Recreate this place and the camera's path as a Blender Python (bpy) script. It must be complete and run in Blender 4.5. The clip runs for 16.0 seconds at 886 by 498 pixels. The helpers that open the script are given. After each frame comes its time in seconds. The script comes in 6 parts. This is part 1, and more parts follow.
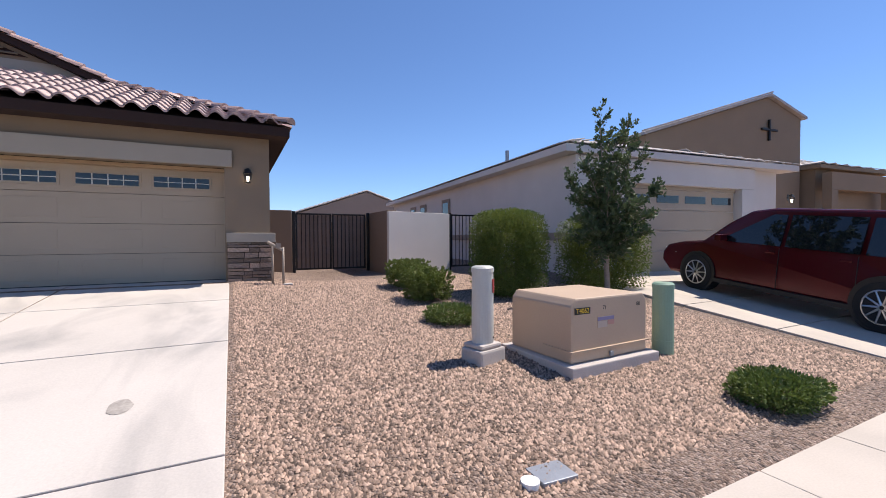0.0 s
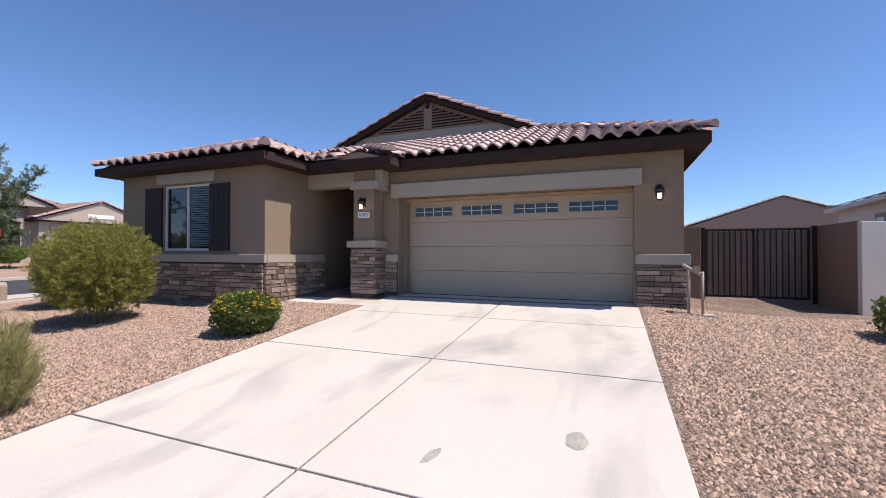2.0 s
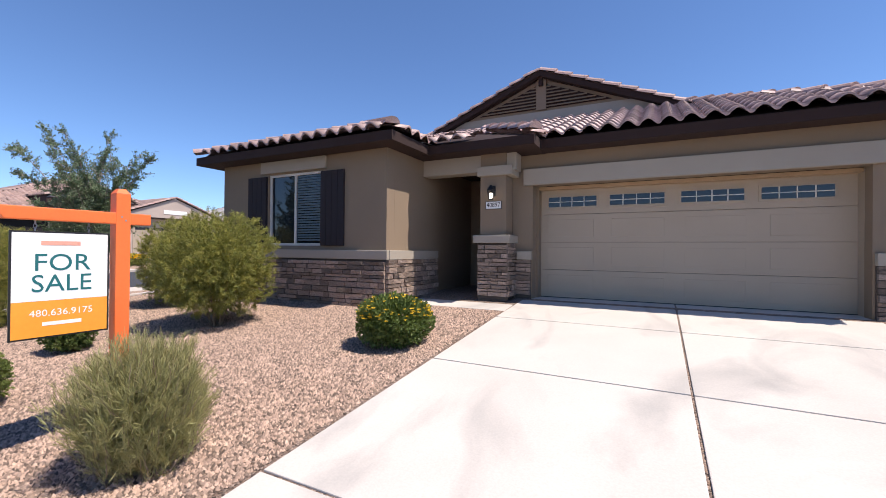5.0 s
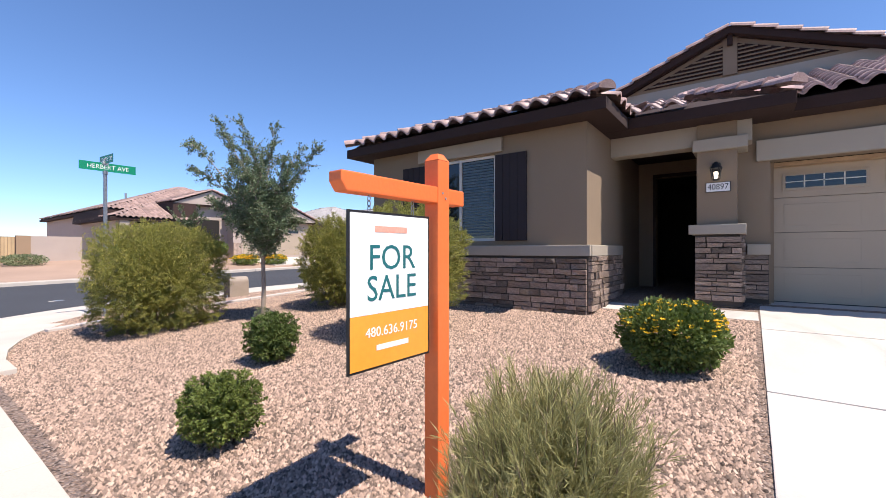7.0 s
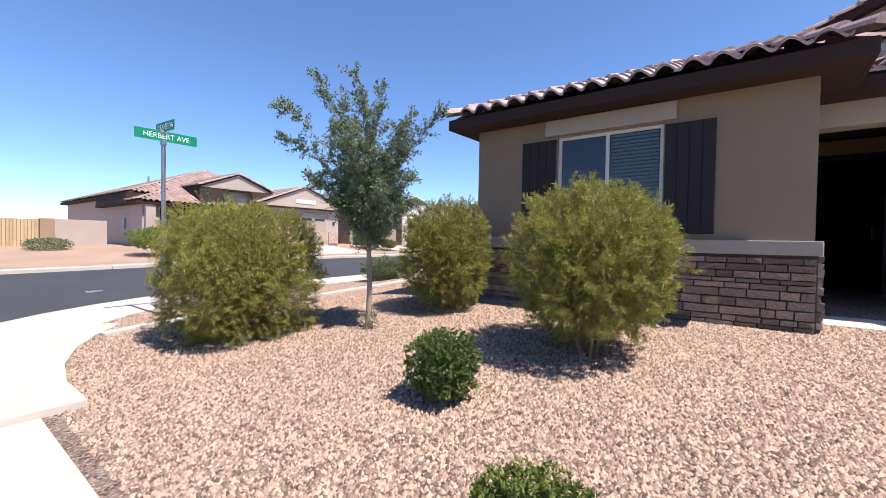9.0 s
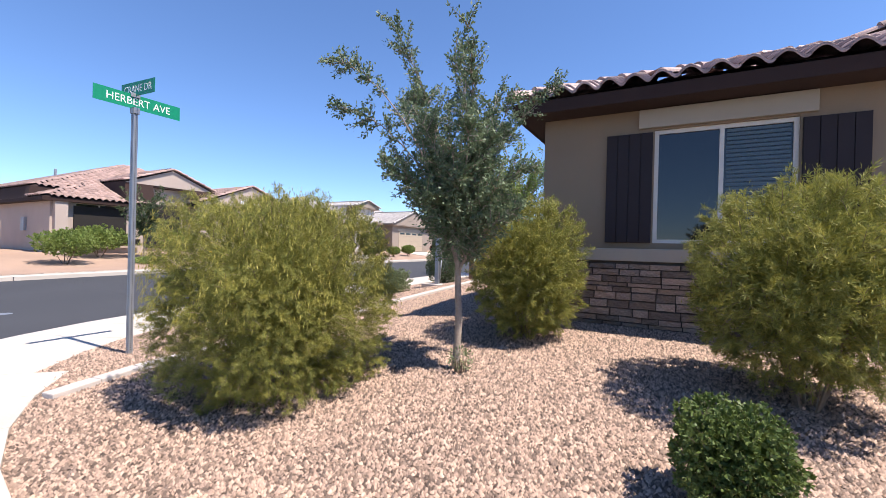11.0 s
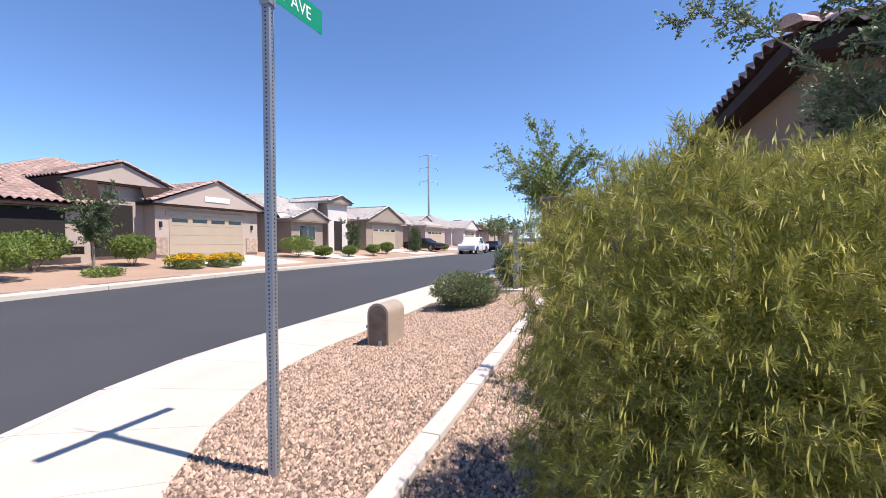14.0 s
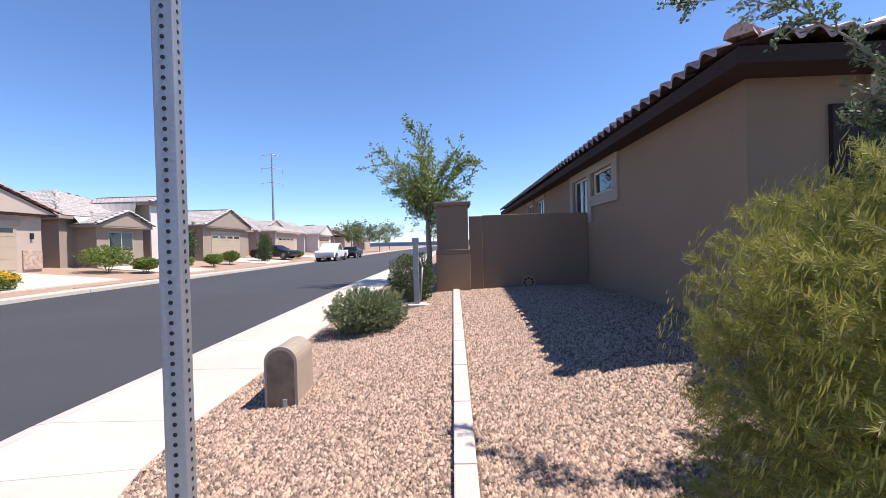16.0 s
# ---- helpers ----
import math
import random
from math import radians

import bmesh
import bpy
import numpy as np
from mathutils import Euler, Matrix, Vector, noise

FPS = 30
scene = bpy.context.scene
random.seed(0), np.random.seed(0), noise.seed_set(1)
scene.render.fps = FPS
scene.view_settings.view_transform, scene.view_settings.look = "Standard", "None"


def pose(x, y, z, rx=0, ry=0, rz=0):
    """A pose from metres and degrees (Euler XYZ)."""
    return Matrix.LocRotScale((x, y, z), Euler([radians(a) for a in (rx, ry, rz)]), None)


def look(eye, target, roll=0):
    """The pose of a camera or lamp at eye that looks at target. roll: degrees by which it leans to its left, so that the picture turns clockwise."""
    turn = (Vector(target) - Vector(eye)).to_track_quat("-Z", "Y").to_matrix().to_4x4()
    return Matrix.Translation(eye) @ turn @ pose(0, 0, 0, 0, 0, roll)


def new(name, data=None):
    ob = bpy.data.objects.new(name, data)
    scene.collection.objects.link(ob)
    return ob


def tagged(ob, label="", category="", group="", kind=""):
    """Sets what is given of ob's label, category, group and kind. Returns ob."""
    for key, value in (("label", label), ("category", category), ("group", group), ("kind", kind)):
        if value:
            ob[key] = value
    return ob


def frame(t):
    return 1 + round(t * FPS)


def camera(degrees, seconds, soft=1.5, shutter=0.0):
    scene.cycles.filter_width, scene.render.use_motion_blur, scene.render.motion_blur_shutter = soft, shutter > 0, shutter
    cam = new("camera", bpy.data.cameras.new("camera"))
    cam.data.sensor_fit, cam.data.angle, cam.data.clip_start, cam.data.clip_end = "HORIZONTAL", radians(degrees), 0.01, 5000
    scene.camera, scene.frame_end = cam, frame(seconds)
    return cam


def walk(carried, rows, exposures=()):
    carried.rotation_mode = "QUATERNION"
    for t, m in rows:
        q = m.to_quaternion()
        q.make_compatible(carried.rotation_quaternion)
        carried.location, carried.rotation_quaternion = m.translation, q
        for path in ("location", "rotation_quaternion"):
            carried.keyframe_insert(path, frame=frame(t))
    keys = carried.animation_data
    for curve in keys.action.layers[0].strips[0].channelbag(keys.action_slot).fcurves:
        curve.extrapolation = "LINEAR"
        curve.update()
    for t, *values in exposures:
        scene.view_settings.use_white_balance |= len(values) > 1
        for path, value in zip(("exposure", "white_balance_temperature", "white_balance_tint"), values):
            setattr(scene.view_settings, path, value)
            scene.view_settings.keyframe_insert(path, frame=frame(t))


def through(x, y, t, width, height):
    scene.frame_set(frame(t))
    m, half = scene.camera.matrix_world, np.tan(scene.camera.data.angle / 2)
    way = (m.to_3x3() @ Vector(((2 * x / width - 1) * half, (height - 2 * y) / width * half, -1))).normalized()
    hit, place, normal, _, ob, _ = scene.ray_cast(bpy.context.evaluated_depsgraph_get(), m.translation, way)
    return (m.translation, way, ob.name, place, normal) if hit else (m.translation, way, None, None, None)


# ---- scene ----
cam = camera(93.65, 16.0, 0.75)
PATH = [
    (0.0, look((0.118, -0.237, 1.522), (0.983, 1.470, 1.475), -0.2)),
    (0.4, look((0.063, -0.132, 1.535), (0.472, 1.738, 1.497), -0.3)),
    (0.5, look((0.050, -0.094, 1.539), (0.344, 1.797, 1.504), -0.1)),
    (1.0, look((-0.027, 0.145, 1.563), (-0.285, 2.042, 1.569), 0.2)),
    (1.2, look((-0.066, 0.207, 1.570), (-0.531, 2.063, 1.605), 0.4)),
    (1.5, look((-0.187, 0.298, 1.611), (-0.857, 2.090, 1.655), 0.7)),
    (2.0, look((-0.429, 0.394, 1.635), (-1.138, 2.171, 1.660), 0.2)),
    (2.5, look((-0.658, 0.550, 1.618), (-1.251, 2.370, 1.619), -0.1)),
    (3.0, look((-0.949, 0.709, 1.628), (-1.469, 2.550, 1.618), 0.4)),
    (3.5, look((-1.290, 0.785, 1.618), (-1.835, 2.619, 1.602), 0.7)),
    (4.0, look((-1.689, 0.821, 1.636), (-2.346, 2.619, 1.631), 0.8)),
    (6.5, pose(-4.420, 0.696, 1.564, 90.03, -0.10, 34.68)),
    (7.0, pose(-5.043, 0.679, 1.548, 90.10, 0.02, 36.50)),
    (7.5, pose(-5.669, 0.659, 1.544, 89.96, -0.04, 38.06)),
    (8.0, pose(-6.267, 0.679, 1.544, 89.52, -0.19, 38.99)),
    (8.5, pose(-6.885, 0.667, 1.548, 89.06, -0.56, 38.93)),
    (11.0, pose(-9.854, 0.811, 1.564, 89.86, -1.47, 28.86)),
    (11.5, pose(-10.496, 0.782, 1.568, 90.23, -1.10, 28.96)),
    (12.0, pose(-11.208, 0.801, 1.556, 90.12, -0.81, 30.31)),
    (12.5, pose(-11.884, 0.800, 1.576, 89.71, -0.48, 31.50)),
    (13.0, pose(-12.498, 0.916, 1.572, 89.41, -0.09, 30.72)),
    (13.5, pose(-13.071, 1.107, 1.612, 89.31, 0.17, 27.45)),
    (14.0, pose(-13.601, 1.397, 1.622, 89.21, 0.48, 21.73)),
    (14.5, pose(-14.019, 1.762, 1.662, 89.39, 0.74, 14.89)),
    (15.0, pose(-14.381, 2.040, 1.704, 89.62, 1.12, 7.43)),
    (15.5, pose(-14.625, 2.258, 1.726, 89.80, 1.46, 2.21)),
    (16.0, pose(-14.808, 2.329, 1.751, 89.48, 1.58, 1.46)),
]
LIGHT = [(0.0, 0.48, 6300, 15), (0.6, 0.56, 6300, 15), (1.0, 0.58, 6300, 15), (2.0, 0.47, 6300, 15), (4.0, 0.54, 6300, 15), (7.0, 0.78, 6300, 15), (11.0, 0.94, 6300, 15), (13.5, 0.86, 6300, 15), (16.0, 0.82, 6300, 15)]
walk(cam, PATH, LIGHT)

# world, sun and exposure
SUN_TO = Vector((0.543, 0.004, 1.0)).normalized()
world = bpy.data.worlds.new("sky")
scene.world = world
world.use_nodes = True
wn = world.node_tree.nodes
sky = wn.new("ShaderNodeTexSky")
sky.sky_type = "NISHITA"
sky.sun_disc = False
sky.sun_elevation = math.asin(SUN_TO.z)
sky.sun_rotation = math.atan2(SUN_TO.x, SUN_TO.y)
sky.air_density, sky.dust_density, sky.ozone_density = 0.88, 0.0, 8.0
sky.altitude = 400
wn["Background"].inputs[1].default_value = 0.114
world.node_tree.links.new(sky.outputs[0], wn["Background"].inputs[0])
sun_data = bpy.data.lights.new("sun", "SUN")
sun_data.energy, sun_data.angle, sun_data.color = 4.4, radians(0.53), (1.0, 0.91, 0.78)
sun = new("sun", sun_data)
sun.matrix_world = look(SUN_TO * 50, (0, 0, 0))


# materials
def nodes_of(name):
    m = bpy.data.materials.new(name)
    m.use_nodes = True
    return m, m.node_tree, m.node_tree.nodes["Principled BSDF"]


def surface(name, base, rough=0.7, vary=0.18, scale=3.0, fine=60.0, bump=0.3, metal=0.0, piece=0.0, tint=None, dist=0.01, stain=0.0):
    """A worn surface: large and fine mottling, relief, and a shift of tone from piece to piece."""
    m, t, p = nodes_of(name)
    geo = t.nodes.new("ShaderNodeTexCoord")
    big = t.nodes.new("ShaderNodeTexNoise")
    big.inputs["Scale"].default_value, big.inputs["Detail"].default_value = scale, 5
    small = t.nodes.new("ShaderNodeTexNoise")
    small.inputs["Scale"].default_value, small.inputs["Detail"].default_value = fine, 3
    for n in (big, small):
        t.links.new(geo.outputs["Object"], n.inputs["Vector"])
    ramp = t.nodes.new("ShaderNodeValToRGB")
    lo = [c * (1 - vary) for c in base]
    hi = [min(1, c * (1 + vary)) for c in (tint or base)]
    ramp.color_ramp.elements[0].position, ramp.color_ramp.elements[1].position = 0.3, 0.7
    ramp.color_ramp.elements[0].color, ramp.color_ramp.elements[1].color = (*lo, 1), (*hi, 1)
    mix = t.nodes.new("ShaderNodeMath")
    mix.operation = "MULTIPLY_ADD"
    mix.inputs[1].default_value = 0.45
    t.links.new(small.outputs["Fac"], mix.inputs[0])
    half = t.nodes.new("ShaderNodeMath")
    half.operation = "MULTIPLY"
    half.inputs[1].default_value = 0.55
    t.links.new(big.outputs["Fac"], half.inputs[0])
    t.links.new(half.outputs[0], mix.inputs[2])
    t.links.new(mix.outputs[0], ramp.inputs[0])
    colour = ramp.outputs[0]
    if piece:
        info = t.nodes.new("ShaderNodeObjectInfo")
        isl = t.nodes.new("ShaderNodeNewGeometry")
        add = t.nodes.new("ShaderNodeMath")
        add.operation = "ADD"
        t.links.new(info.outputs["Random"], add.inputs[0])
        t.links.new(isl.outputs["Random Per Island"], add.inputs[1])
        frac = t.nodes.new("ShaderNodeMath")
        frac.operation = "FRACT"
        t.links.new(add.outputs[0], frac.inputs[0])
        rng = t.nodes.new("ShaderNodeMapRange")
        rng.inputs["To Min"].default_value, rng.inputs["To Max"].default_value = 1 - piece, 1 + piece
        t.links.new(frac.outputs[0], rng.inputs["Value"])
        hsv = t.nodes.new("ShaderNodeHueSaturation")
        t.links.new(rng.outputs[0], hsv.inputs["Value"])
        t.links.new(colour, hsv.inputs["Color"])
        colour = hsv.outputs[0]
    if stain:
        st = t.nodes.new("ShaderNodeTexNoise")
        st.inputs["Scale"].default_value, st.inputs["Detail"].default_value = 0.55, 7
        st.inputs["Distortion"].default_value = 1.2
        sr = t.nodes.new("ShaderNodeValToRGB")
        sr.color_ramp.elements[0].position, sr.color_ramp.elements[1].position = 0.28, 0.5
        sr.color_ramp.elements[0].color = (1 - stain, 1 - stain * 0.96, 1 - stain * 0.9, 1)
        mp = t.nodes.new("ShaderNodeMapping")
        mp.inputs["Scale"].default_value = (1.6, 0.7, 1)
        mp.inputs["Rotation"].default_value = (0, 0, 0.35)
        t.links.new(geo.outputs["Object"], mp.inputs["Vector"])
        t.links.new(mp.outputs[0], st.inputs["Vector"])
        t.links.new(st.outputs["Fac"], sr.inputs[0])
        mul = t.nodes.new("ShaderNodeMix")
        mul.data_type, mul.blend_type = "RGBA", "MULTIPLY"
        mul.inputs["Factor"].default_value = 1
        t.links.new(colour, mul.inputs["A"])
        t.links.new(sr.outputs[0], mul.inputs["B"])
        colour = mul.outputs["Result"]
    t.links.new(colour, p.inputs["Base Color"])
    if bump:
        b = t.nodes.new("ShaderNodeBump")
        b.inputs["Strength"].default_value, b.inputs["Distance"].default_value = bump, dist
        t.links.new(small.outputs["Fac"], b.inputs["Height"])
        t.links.new(b.outputs[0], p.inputs["Normal"])
    p.inputs["Roughness"].default_value, p.inputs["Metallic"].default_value = rough, metal
    return m


def gravel_surface(name, tones, size=0.019):
    """Decorative crushed rock: cells the size of a pebble in several tones, rounded relief."""
    m, t, p = nodes_of(name)
    geo = t.nodes.new("ShaderNodeTexCoord")
    cell = t.nodes.new("ShaderNodeTexVoronoi")
    cell.inputs["Scale"].default_value = 1 / size
    t.links.new(geo.outputs["Object"], cell.inputs["Vector"])
    ramp = t.nodes.new("ShaderNodeValToRGB")
    el = ramp.color_ramp.elements
    while len(el) < len(tones):
        el.new(0.5)
    for i, c in enumerate(tones):
        el[i].position, el[i].color = i / (len(tones) - 1), (*c, 1)
    sep = t.nodes.new("ShaderNodeSeparateColor")
    t.links.new(cell.outputs["Color"], sep.inputs[0])
    t.links.new(sep.outputs[0], ramp.inputs[0])
    big = t.nodes.new("ShaderNodeTexNoise")
    big.inputs["Scale"].default_value, big.inputs["Detail"].default_value = 0.7, 6
    t.links.new(geo.outputs["Object"], big.inputs["Vector"])
    br = t.nodes.new("ShaderNodeMapRange")
    br.inputs["From Min"].default_value, br.inputs["From Max"].default_value = 0.3, 0.7
    br.inputs["To Min"].default_value, br.inputs["To Max"].default_value = 0.82, 1.15
    t.links.new(big.outputs["Fac"], br.inputs["Value"])
    hsv = t.nodes.new("ShaderNodeHueSaturation")
    t.links.new(ramp.outputs[0], hsv.inputs["Color"])
    t.links.new(br.outputs[0], hsv.inputs["Value"])
    t.links.new(hsv.outputs[0], p.inputs["Base Color"])
    b = t.nodes.new("ShaderNodeBump")
    b.invert = True
    b.inputs["Strength"].default_value, b.inputs["Distance"].default_value = 1.0, size * 1.1
    t.links.new(cell.outputs["Distance"], b.inputs["Height"])
    t.links.new(b.outputs[0], p.inputs["Normal"])
    p.inputs["Roughness"].default_value = 0.85
    return m


def leaf_surface(name, a, b, through=0.25):
    m, t, p = nodes_of(name)
    geo = t.nodes.new("ShaderNodeNewGeometry")
    ramp = t.nodes.new("ShaderNodeValToRGB")
    ramp.color_ramp.elements[0].color, ramp.color_ramp.elements[1].color = (*a, 1), (*b, 1)
    where = t.nodes.new("ShaderNodeTexCoord")
    clump = t.nodes.new("ShaderNodeTexNoise")
    clump.inputs["Scale"].default_value, clump.inputs["Detail"].default_value = 7.0, 3
    t.links.new(where.outputs["Object"], clump.inputs["Vector"])
    spread = t.nodes.new("ShaderNodeMapRange")
    spread.inputs["From Min"].default_value, spread.inputs["From Max"].default_value = 0.3, 0.7
    t.links.new(clump.outputs["Fac"], spread.inputs["Value"])
    both = t.nodes.new("ShaderNodeMix")
    both.inputs["Factor"].default_value = 0.5
    t.links.new(geo.outputs["Random Per Island"], both.inputs["A"])
    t.links.new(spread.outputs[0], both.inputs["B"])
    t.links.new(both.outputs["Result"], ramp.inputs[0])
    t.links.new(ramp.outputs[0], p.inputs["Base Color"])
    p.inputs["Roughness"].default_value = 0.6
    tr = t.nodes.new("ShaderNodeBsdfTranslucent")
    t.links.new(ramp.outputs[0], tr.inputs["Color"])
    mix = t.nodes.new("ShaderNodeMixShader")
    mix.inputs[0].default_value = through
    t.links.new(p.outputs[0], mix.inputs[1])
    t.links.new(tr.outputs[0], mix.inputs[2])
    t.links.new(mix.outputs[0], t.nodes["Material Output"].inputs["Surface"])
    return m


def plain(name, base, rough=0.5, metal=0.0):
    return surface(name, base, rough, 0.06, 4, 40, 0.04, metal, dist=0.002)


STUCCO = surface("brown_stucco", (0.25, 0.185, 0.124), 0.9, 0.07, 1.2, 110, 0.5, dist=0.004)
STUCCO_TRIM = surface("beige_trim", (0.36, 0.315, 0.255), 0.85, 0.06, 2, 110, 0.35, dist=0.003)
FASCIA = surface("dark_brown_fascia", (0.030, 0.014, 0.011), 0.92, 0.15, 3, 60, 0.15)
TILE = surface("roof_tile_clay", (0.31, 0.195, 0.168), 0.5, 0.25, 4, 45, 0.25, piece=0.22, tint=(0.42, 0.30, 0.27))
TILE_PINK = surface("far_roof_tile", (0.36, 0.25, 0.215), 0.8, 0.2, 4, 45, 0.2, piece=0.2)
TILE_GREY = surface("grey_roof_tile", (0.42, 0.385, 0.36), 0.8, 0.2, 4, 45, 0.2, piece=0.12)
STONE = surface("ledger_stone", (0.22, 0.155, 0.118), 0.85, 0.35, 6, 55, 0.9, piece=0.5, tint=(0.36, 0.275, 0.22), dist=0.012)
MORTAR = surface("mortar", (0.09, 0.072, 0.06), 0.95, 0.2, 4, 70, 0.4)
GARAGE = surface("garage_door_paint", (0.40, 0.325, 0.24), 0.6, 0.05, 1.5, 90, 0.2, dist=0.002)
FRAME_WHITE = plain("white_frame", (0.62, 0.58, 0.52), 0.45)
SHUTTER = surface("shutter_paint", (0.022, 0.016, 0.019), 0.85, 0.12, 2, 80, 0.15)
CONCRETE = surface("driveway_concrete", (0.55, 0.505, 0.452), 0.85, 0.10, 0.9, 60, 0.25, stain=0.34, dist=0.003)
WALKWAY = surface("sidewalk_concrete", (0.53, 0.47, 0.40), 0.85, 0.09, 1.1, 70, 0.25, stain=0.10, dist=0.003)
KERB = surface("kerb_concrete", (0.50, 0.45, 0.41), 0.9, 0.12, 3, 70, 0.3)
ASPHALT = surface("asphalt", (0.044, 0.045, 0.050), 0.85, 0.18, 0.35, 120, 0.5, dist=0.006)
GRAVEL = gravel_surface("gravel", [(0.045, 0.030, 0.022), (0.20, 0.132, 0.095), (0.32, 0.222, 0.163), (0.18, 0.132, 0.108), (0.44, 0.33, 0.26), (0.08, 0.055, 0.041)])
DIRT = surface("tan_granite", (0.35, 0.24, 0.175), 0.95, 0.18, 0.6, 40, 0.5)
PEBBLE = surface("pebble", (0.255, 0.170, 0.124), 0.8, 0.2, 20, 90, 0.2, piece=0.75, tint=(0.345, 0.248, 0.190))
WHITE_WALL = surface("white_stucco", (0.60, 0.565, 0.53), 0.9, 0.06, 1.2, 100, 0.4, dist=0.004)
TAUPE_WALL = surface("taupe_stucco", (0.30, 0.245, 0.20), 0.9, 0.06, 1.2, 100, 0.4, dist=0.004)
PINK_WALL = surface("pinkish_stucco", (0.44, 0.36, 0.31), 0.9, 0.06, 1.2, 100, 0.4, dist=0.004)
BLOCK = surface("garden_wall_stucco", (0.22, 0.158, 0.113), 0.92, 0.08, 1.0, 90, 0.5, dist=0.004)
BLOCK_TAN = surface("tan_wall_base", (0.33, 0.225, 0.14), 0.92, 0.08, 1.0, 90, 0.5)
GATE_TAN = surface("tan_gate_slats", (0.50, 0.36, 0.20), 0.7, 0.12, 3, 60, 0.2, piece=0.12)
IRON = plain("black_iron", (0.018, 0.015, 0.014), 0.5, 0.4)
GATE_BROWN = surface("gate_slats", (0.20, 0.138, 0.108), 0.7, 0.15, 3, 60, 0.2, piece=0.12)
GALV = surface("galvanised_steel", (0.30, 0.32, 0.35), 0.5, 0.12, 6, 80, 0.1, metal=0.55)
HOLE = plain("dark_hole", (0.015, 0.015, 0.017), 0.9)
SIGN_GREEN = plain("street_sign_green", (0.0, 0.23, 0.115), 0.4)
SIGN_WHITE = plain("white_sheeting", (0.80, 0.80, 0.78), 0.45)
ORANGE = surface("orange_paint", (0.80, 0.165, 0.035), 0.5, 0.06, 3, 50, 0.1)
SIGN_ORANGE = plain("orange_panel", (0.86, 0.33, 0.035), 0.4)
TEAL = plain("teal_ink", (0.008, 0.13, 0.14), 0.5)
BLACK = plain("black_plastic", (0.012, 0.012, 0.013), 0.45)
RED_INK = plain("red_ink", (0.50, 0.06, 0.05), 0.5)
BOX_TAN = surface("tan_powder_coat", (0.50, 0.37, 0.26), 0.55, 0.05, 2, 60, 0.08)
BOX_GREEN = surface("pale_green_plastic", (0.24, 0.36, 0.255), 0.55, 0.08, 2, 60, 0.08)
BOX_GREY = surface("grey_white_plastic", (0.55, 0.54, 0.49), 0.5, 0.06, 2, 60, 0.08)
MAIL_TAN = surface("tan_enamel", (0.33, 0.27, 0.21), 0.55, 0.10, 6, 70, 0.12)
PAINT_RED = plain("dark_red_car_paint", (0.085, 0.006, 0.010), 0.22, 0.35)
PAINT_BLACK = plain("black_car_paint", (0.012, 0.012, 0.014), 0.25, 0.2)
PAINT_WHITE = plain("white_car_paint", (0.7, 0.7, 0.7), 0.3)
TYRE = plain("tyre_rubber", (0.014, 0.014, 0.014), 0.85)
RIM = plain("alloy_rim", (0.55, 0.55, 0.56), 0.3, 0.9)
BARK = surface("pale_bark", (0.30, 0.245, 0.195), 0.9, 0.3, 9, 60, 0.7)
TWIG = surface("twig", (0.19, 0.14, 0.095), 0.9, 0.2, 9, 60, 0.4)
# near-black that puts the gloom of rooms and recesses into the colour
SHADE_BLACK = plain("painted_shade_black", (0.018, 0.015, 0.013), 0.9)
LEAF_CASSIA = leaf_surface("feathery_olive_leaf", (0.115, 0.150, 0.031), (0.44, 0.405, 0.088), 0.32)
LEAF_POD = leaf_surface("yellow_pod", (0.34, 0.31, 0.05), (0.46, 0.40, 0.09))
LEAF_BALL = leaf_surface("clipped_leaf", (0.058, 0.098, 0.018), (0.165, 0.215, 0.050))
LEAF_LIME = leaf_surface("lime_clipped_leaf", (0.085, 0.125, 0.018), (0.21, 0.25, 0.055))
LEAF_ELM = leaf_surface("blue_green_leaf", (0.078, 0.12, 0.058), (0.21, 0.27, 0.145))
LEAF_DARK = leaf_surface("dark_leaf", (0.045, 0.078, 0.030), (0.125, 0.165, 0.070))
LEAF_LIGHT = leaf_surface("light_green_leaf", (0.13, 0.195, 0.035), (0.27, 0.335, 0.085))
LEAF_GREY = leaf_surface("grey_green_leaf", (0.13, 0.17, 0.075), (0.26, 0.30, 0.15))
LEAF_GRASS = leaf_surface("dry_green_blade", (0.22, 0.225, 0.075), (0.44, 0.40, 0.18))
PETAL = leaf_surface("yellow_petal", (0.75, 0.45, 0.01), (0.9, 0.62, 0.03))
LAMP_BULB, _t, _p = nodes_of("lamp_bulb")
_p.inputs["Emission Color"].default_value, _p.inputs["Emission Strength"].default_value = (1, 0.85, 0.62, 1), 3.0


def glass_surface(name, colour, rough=0.03):
    m, t, p = nodes_of(name)
    p.inputs["Base Color"].default_value = (*colour, 1)
    p.inputs["Roughness"].default_value = rough
    p.inputs["Specular IOR Level"].default_value = 0.6
    p.inputs["Coat Weight"].default_value = 0.15
    p.inputs["Coat Roughness"].default_value = 0.02
    return m


GLASS = glass_surface("dark_window_glass", (0.012, 0.016, 0.02))
CAR_GLASS = glass_surface("car_glass", (0.008, 0.011, 0.013))
BLIND = plain("blind_slat", (0.075, 0.115, 0.14), 0.5)


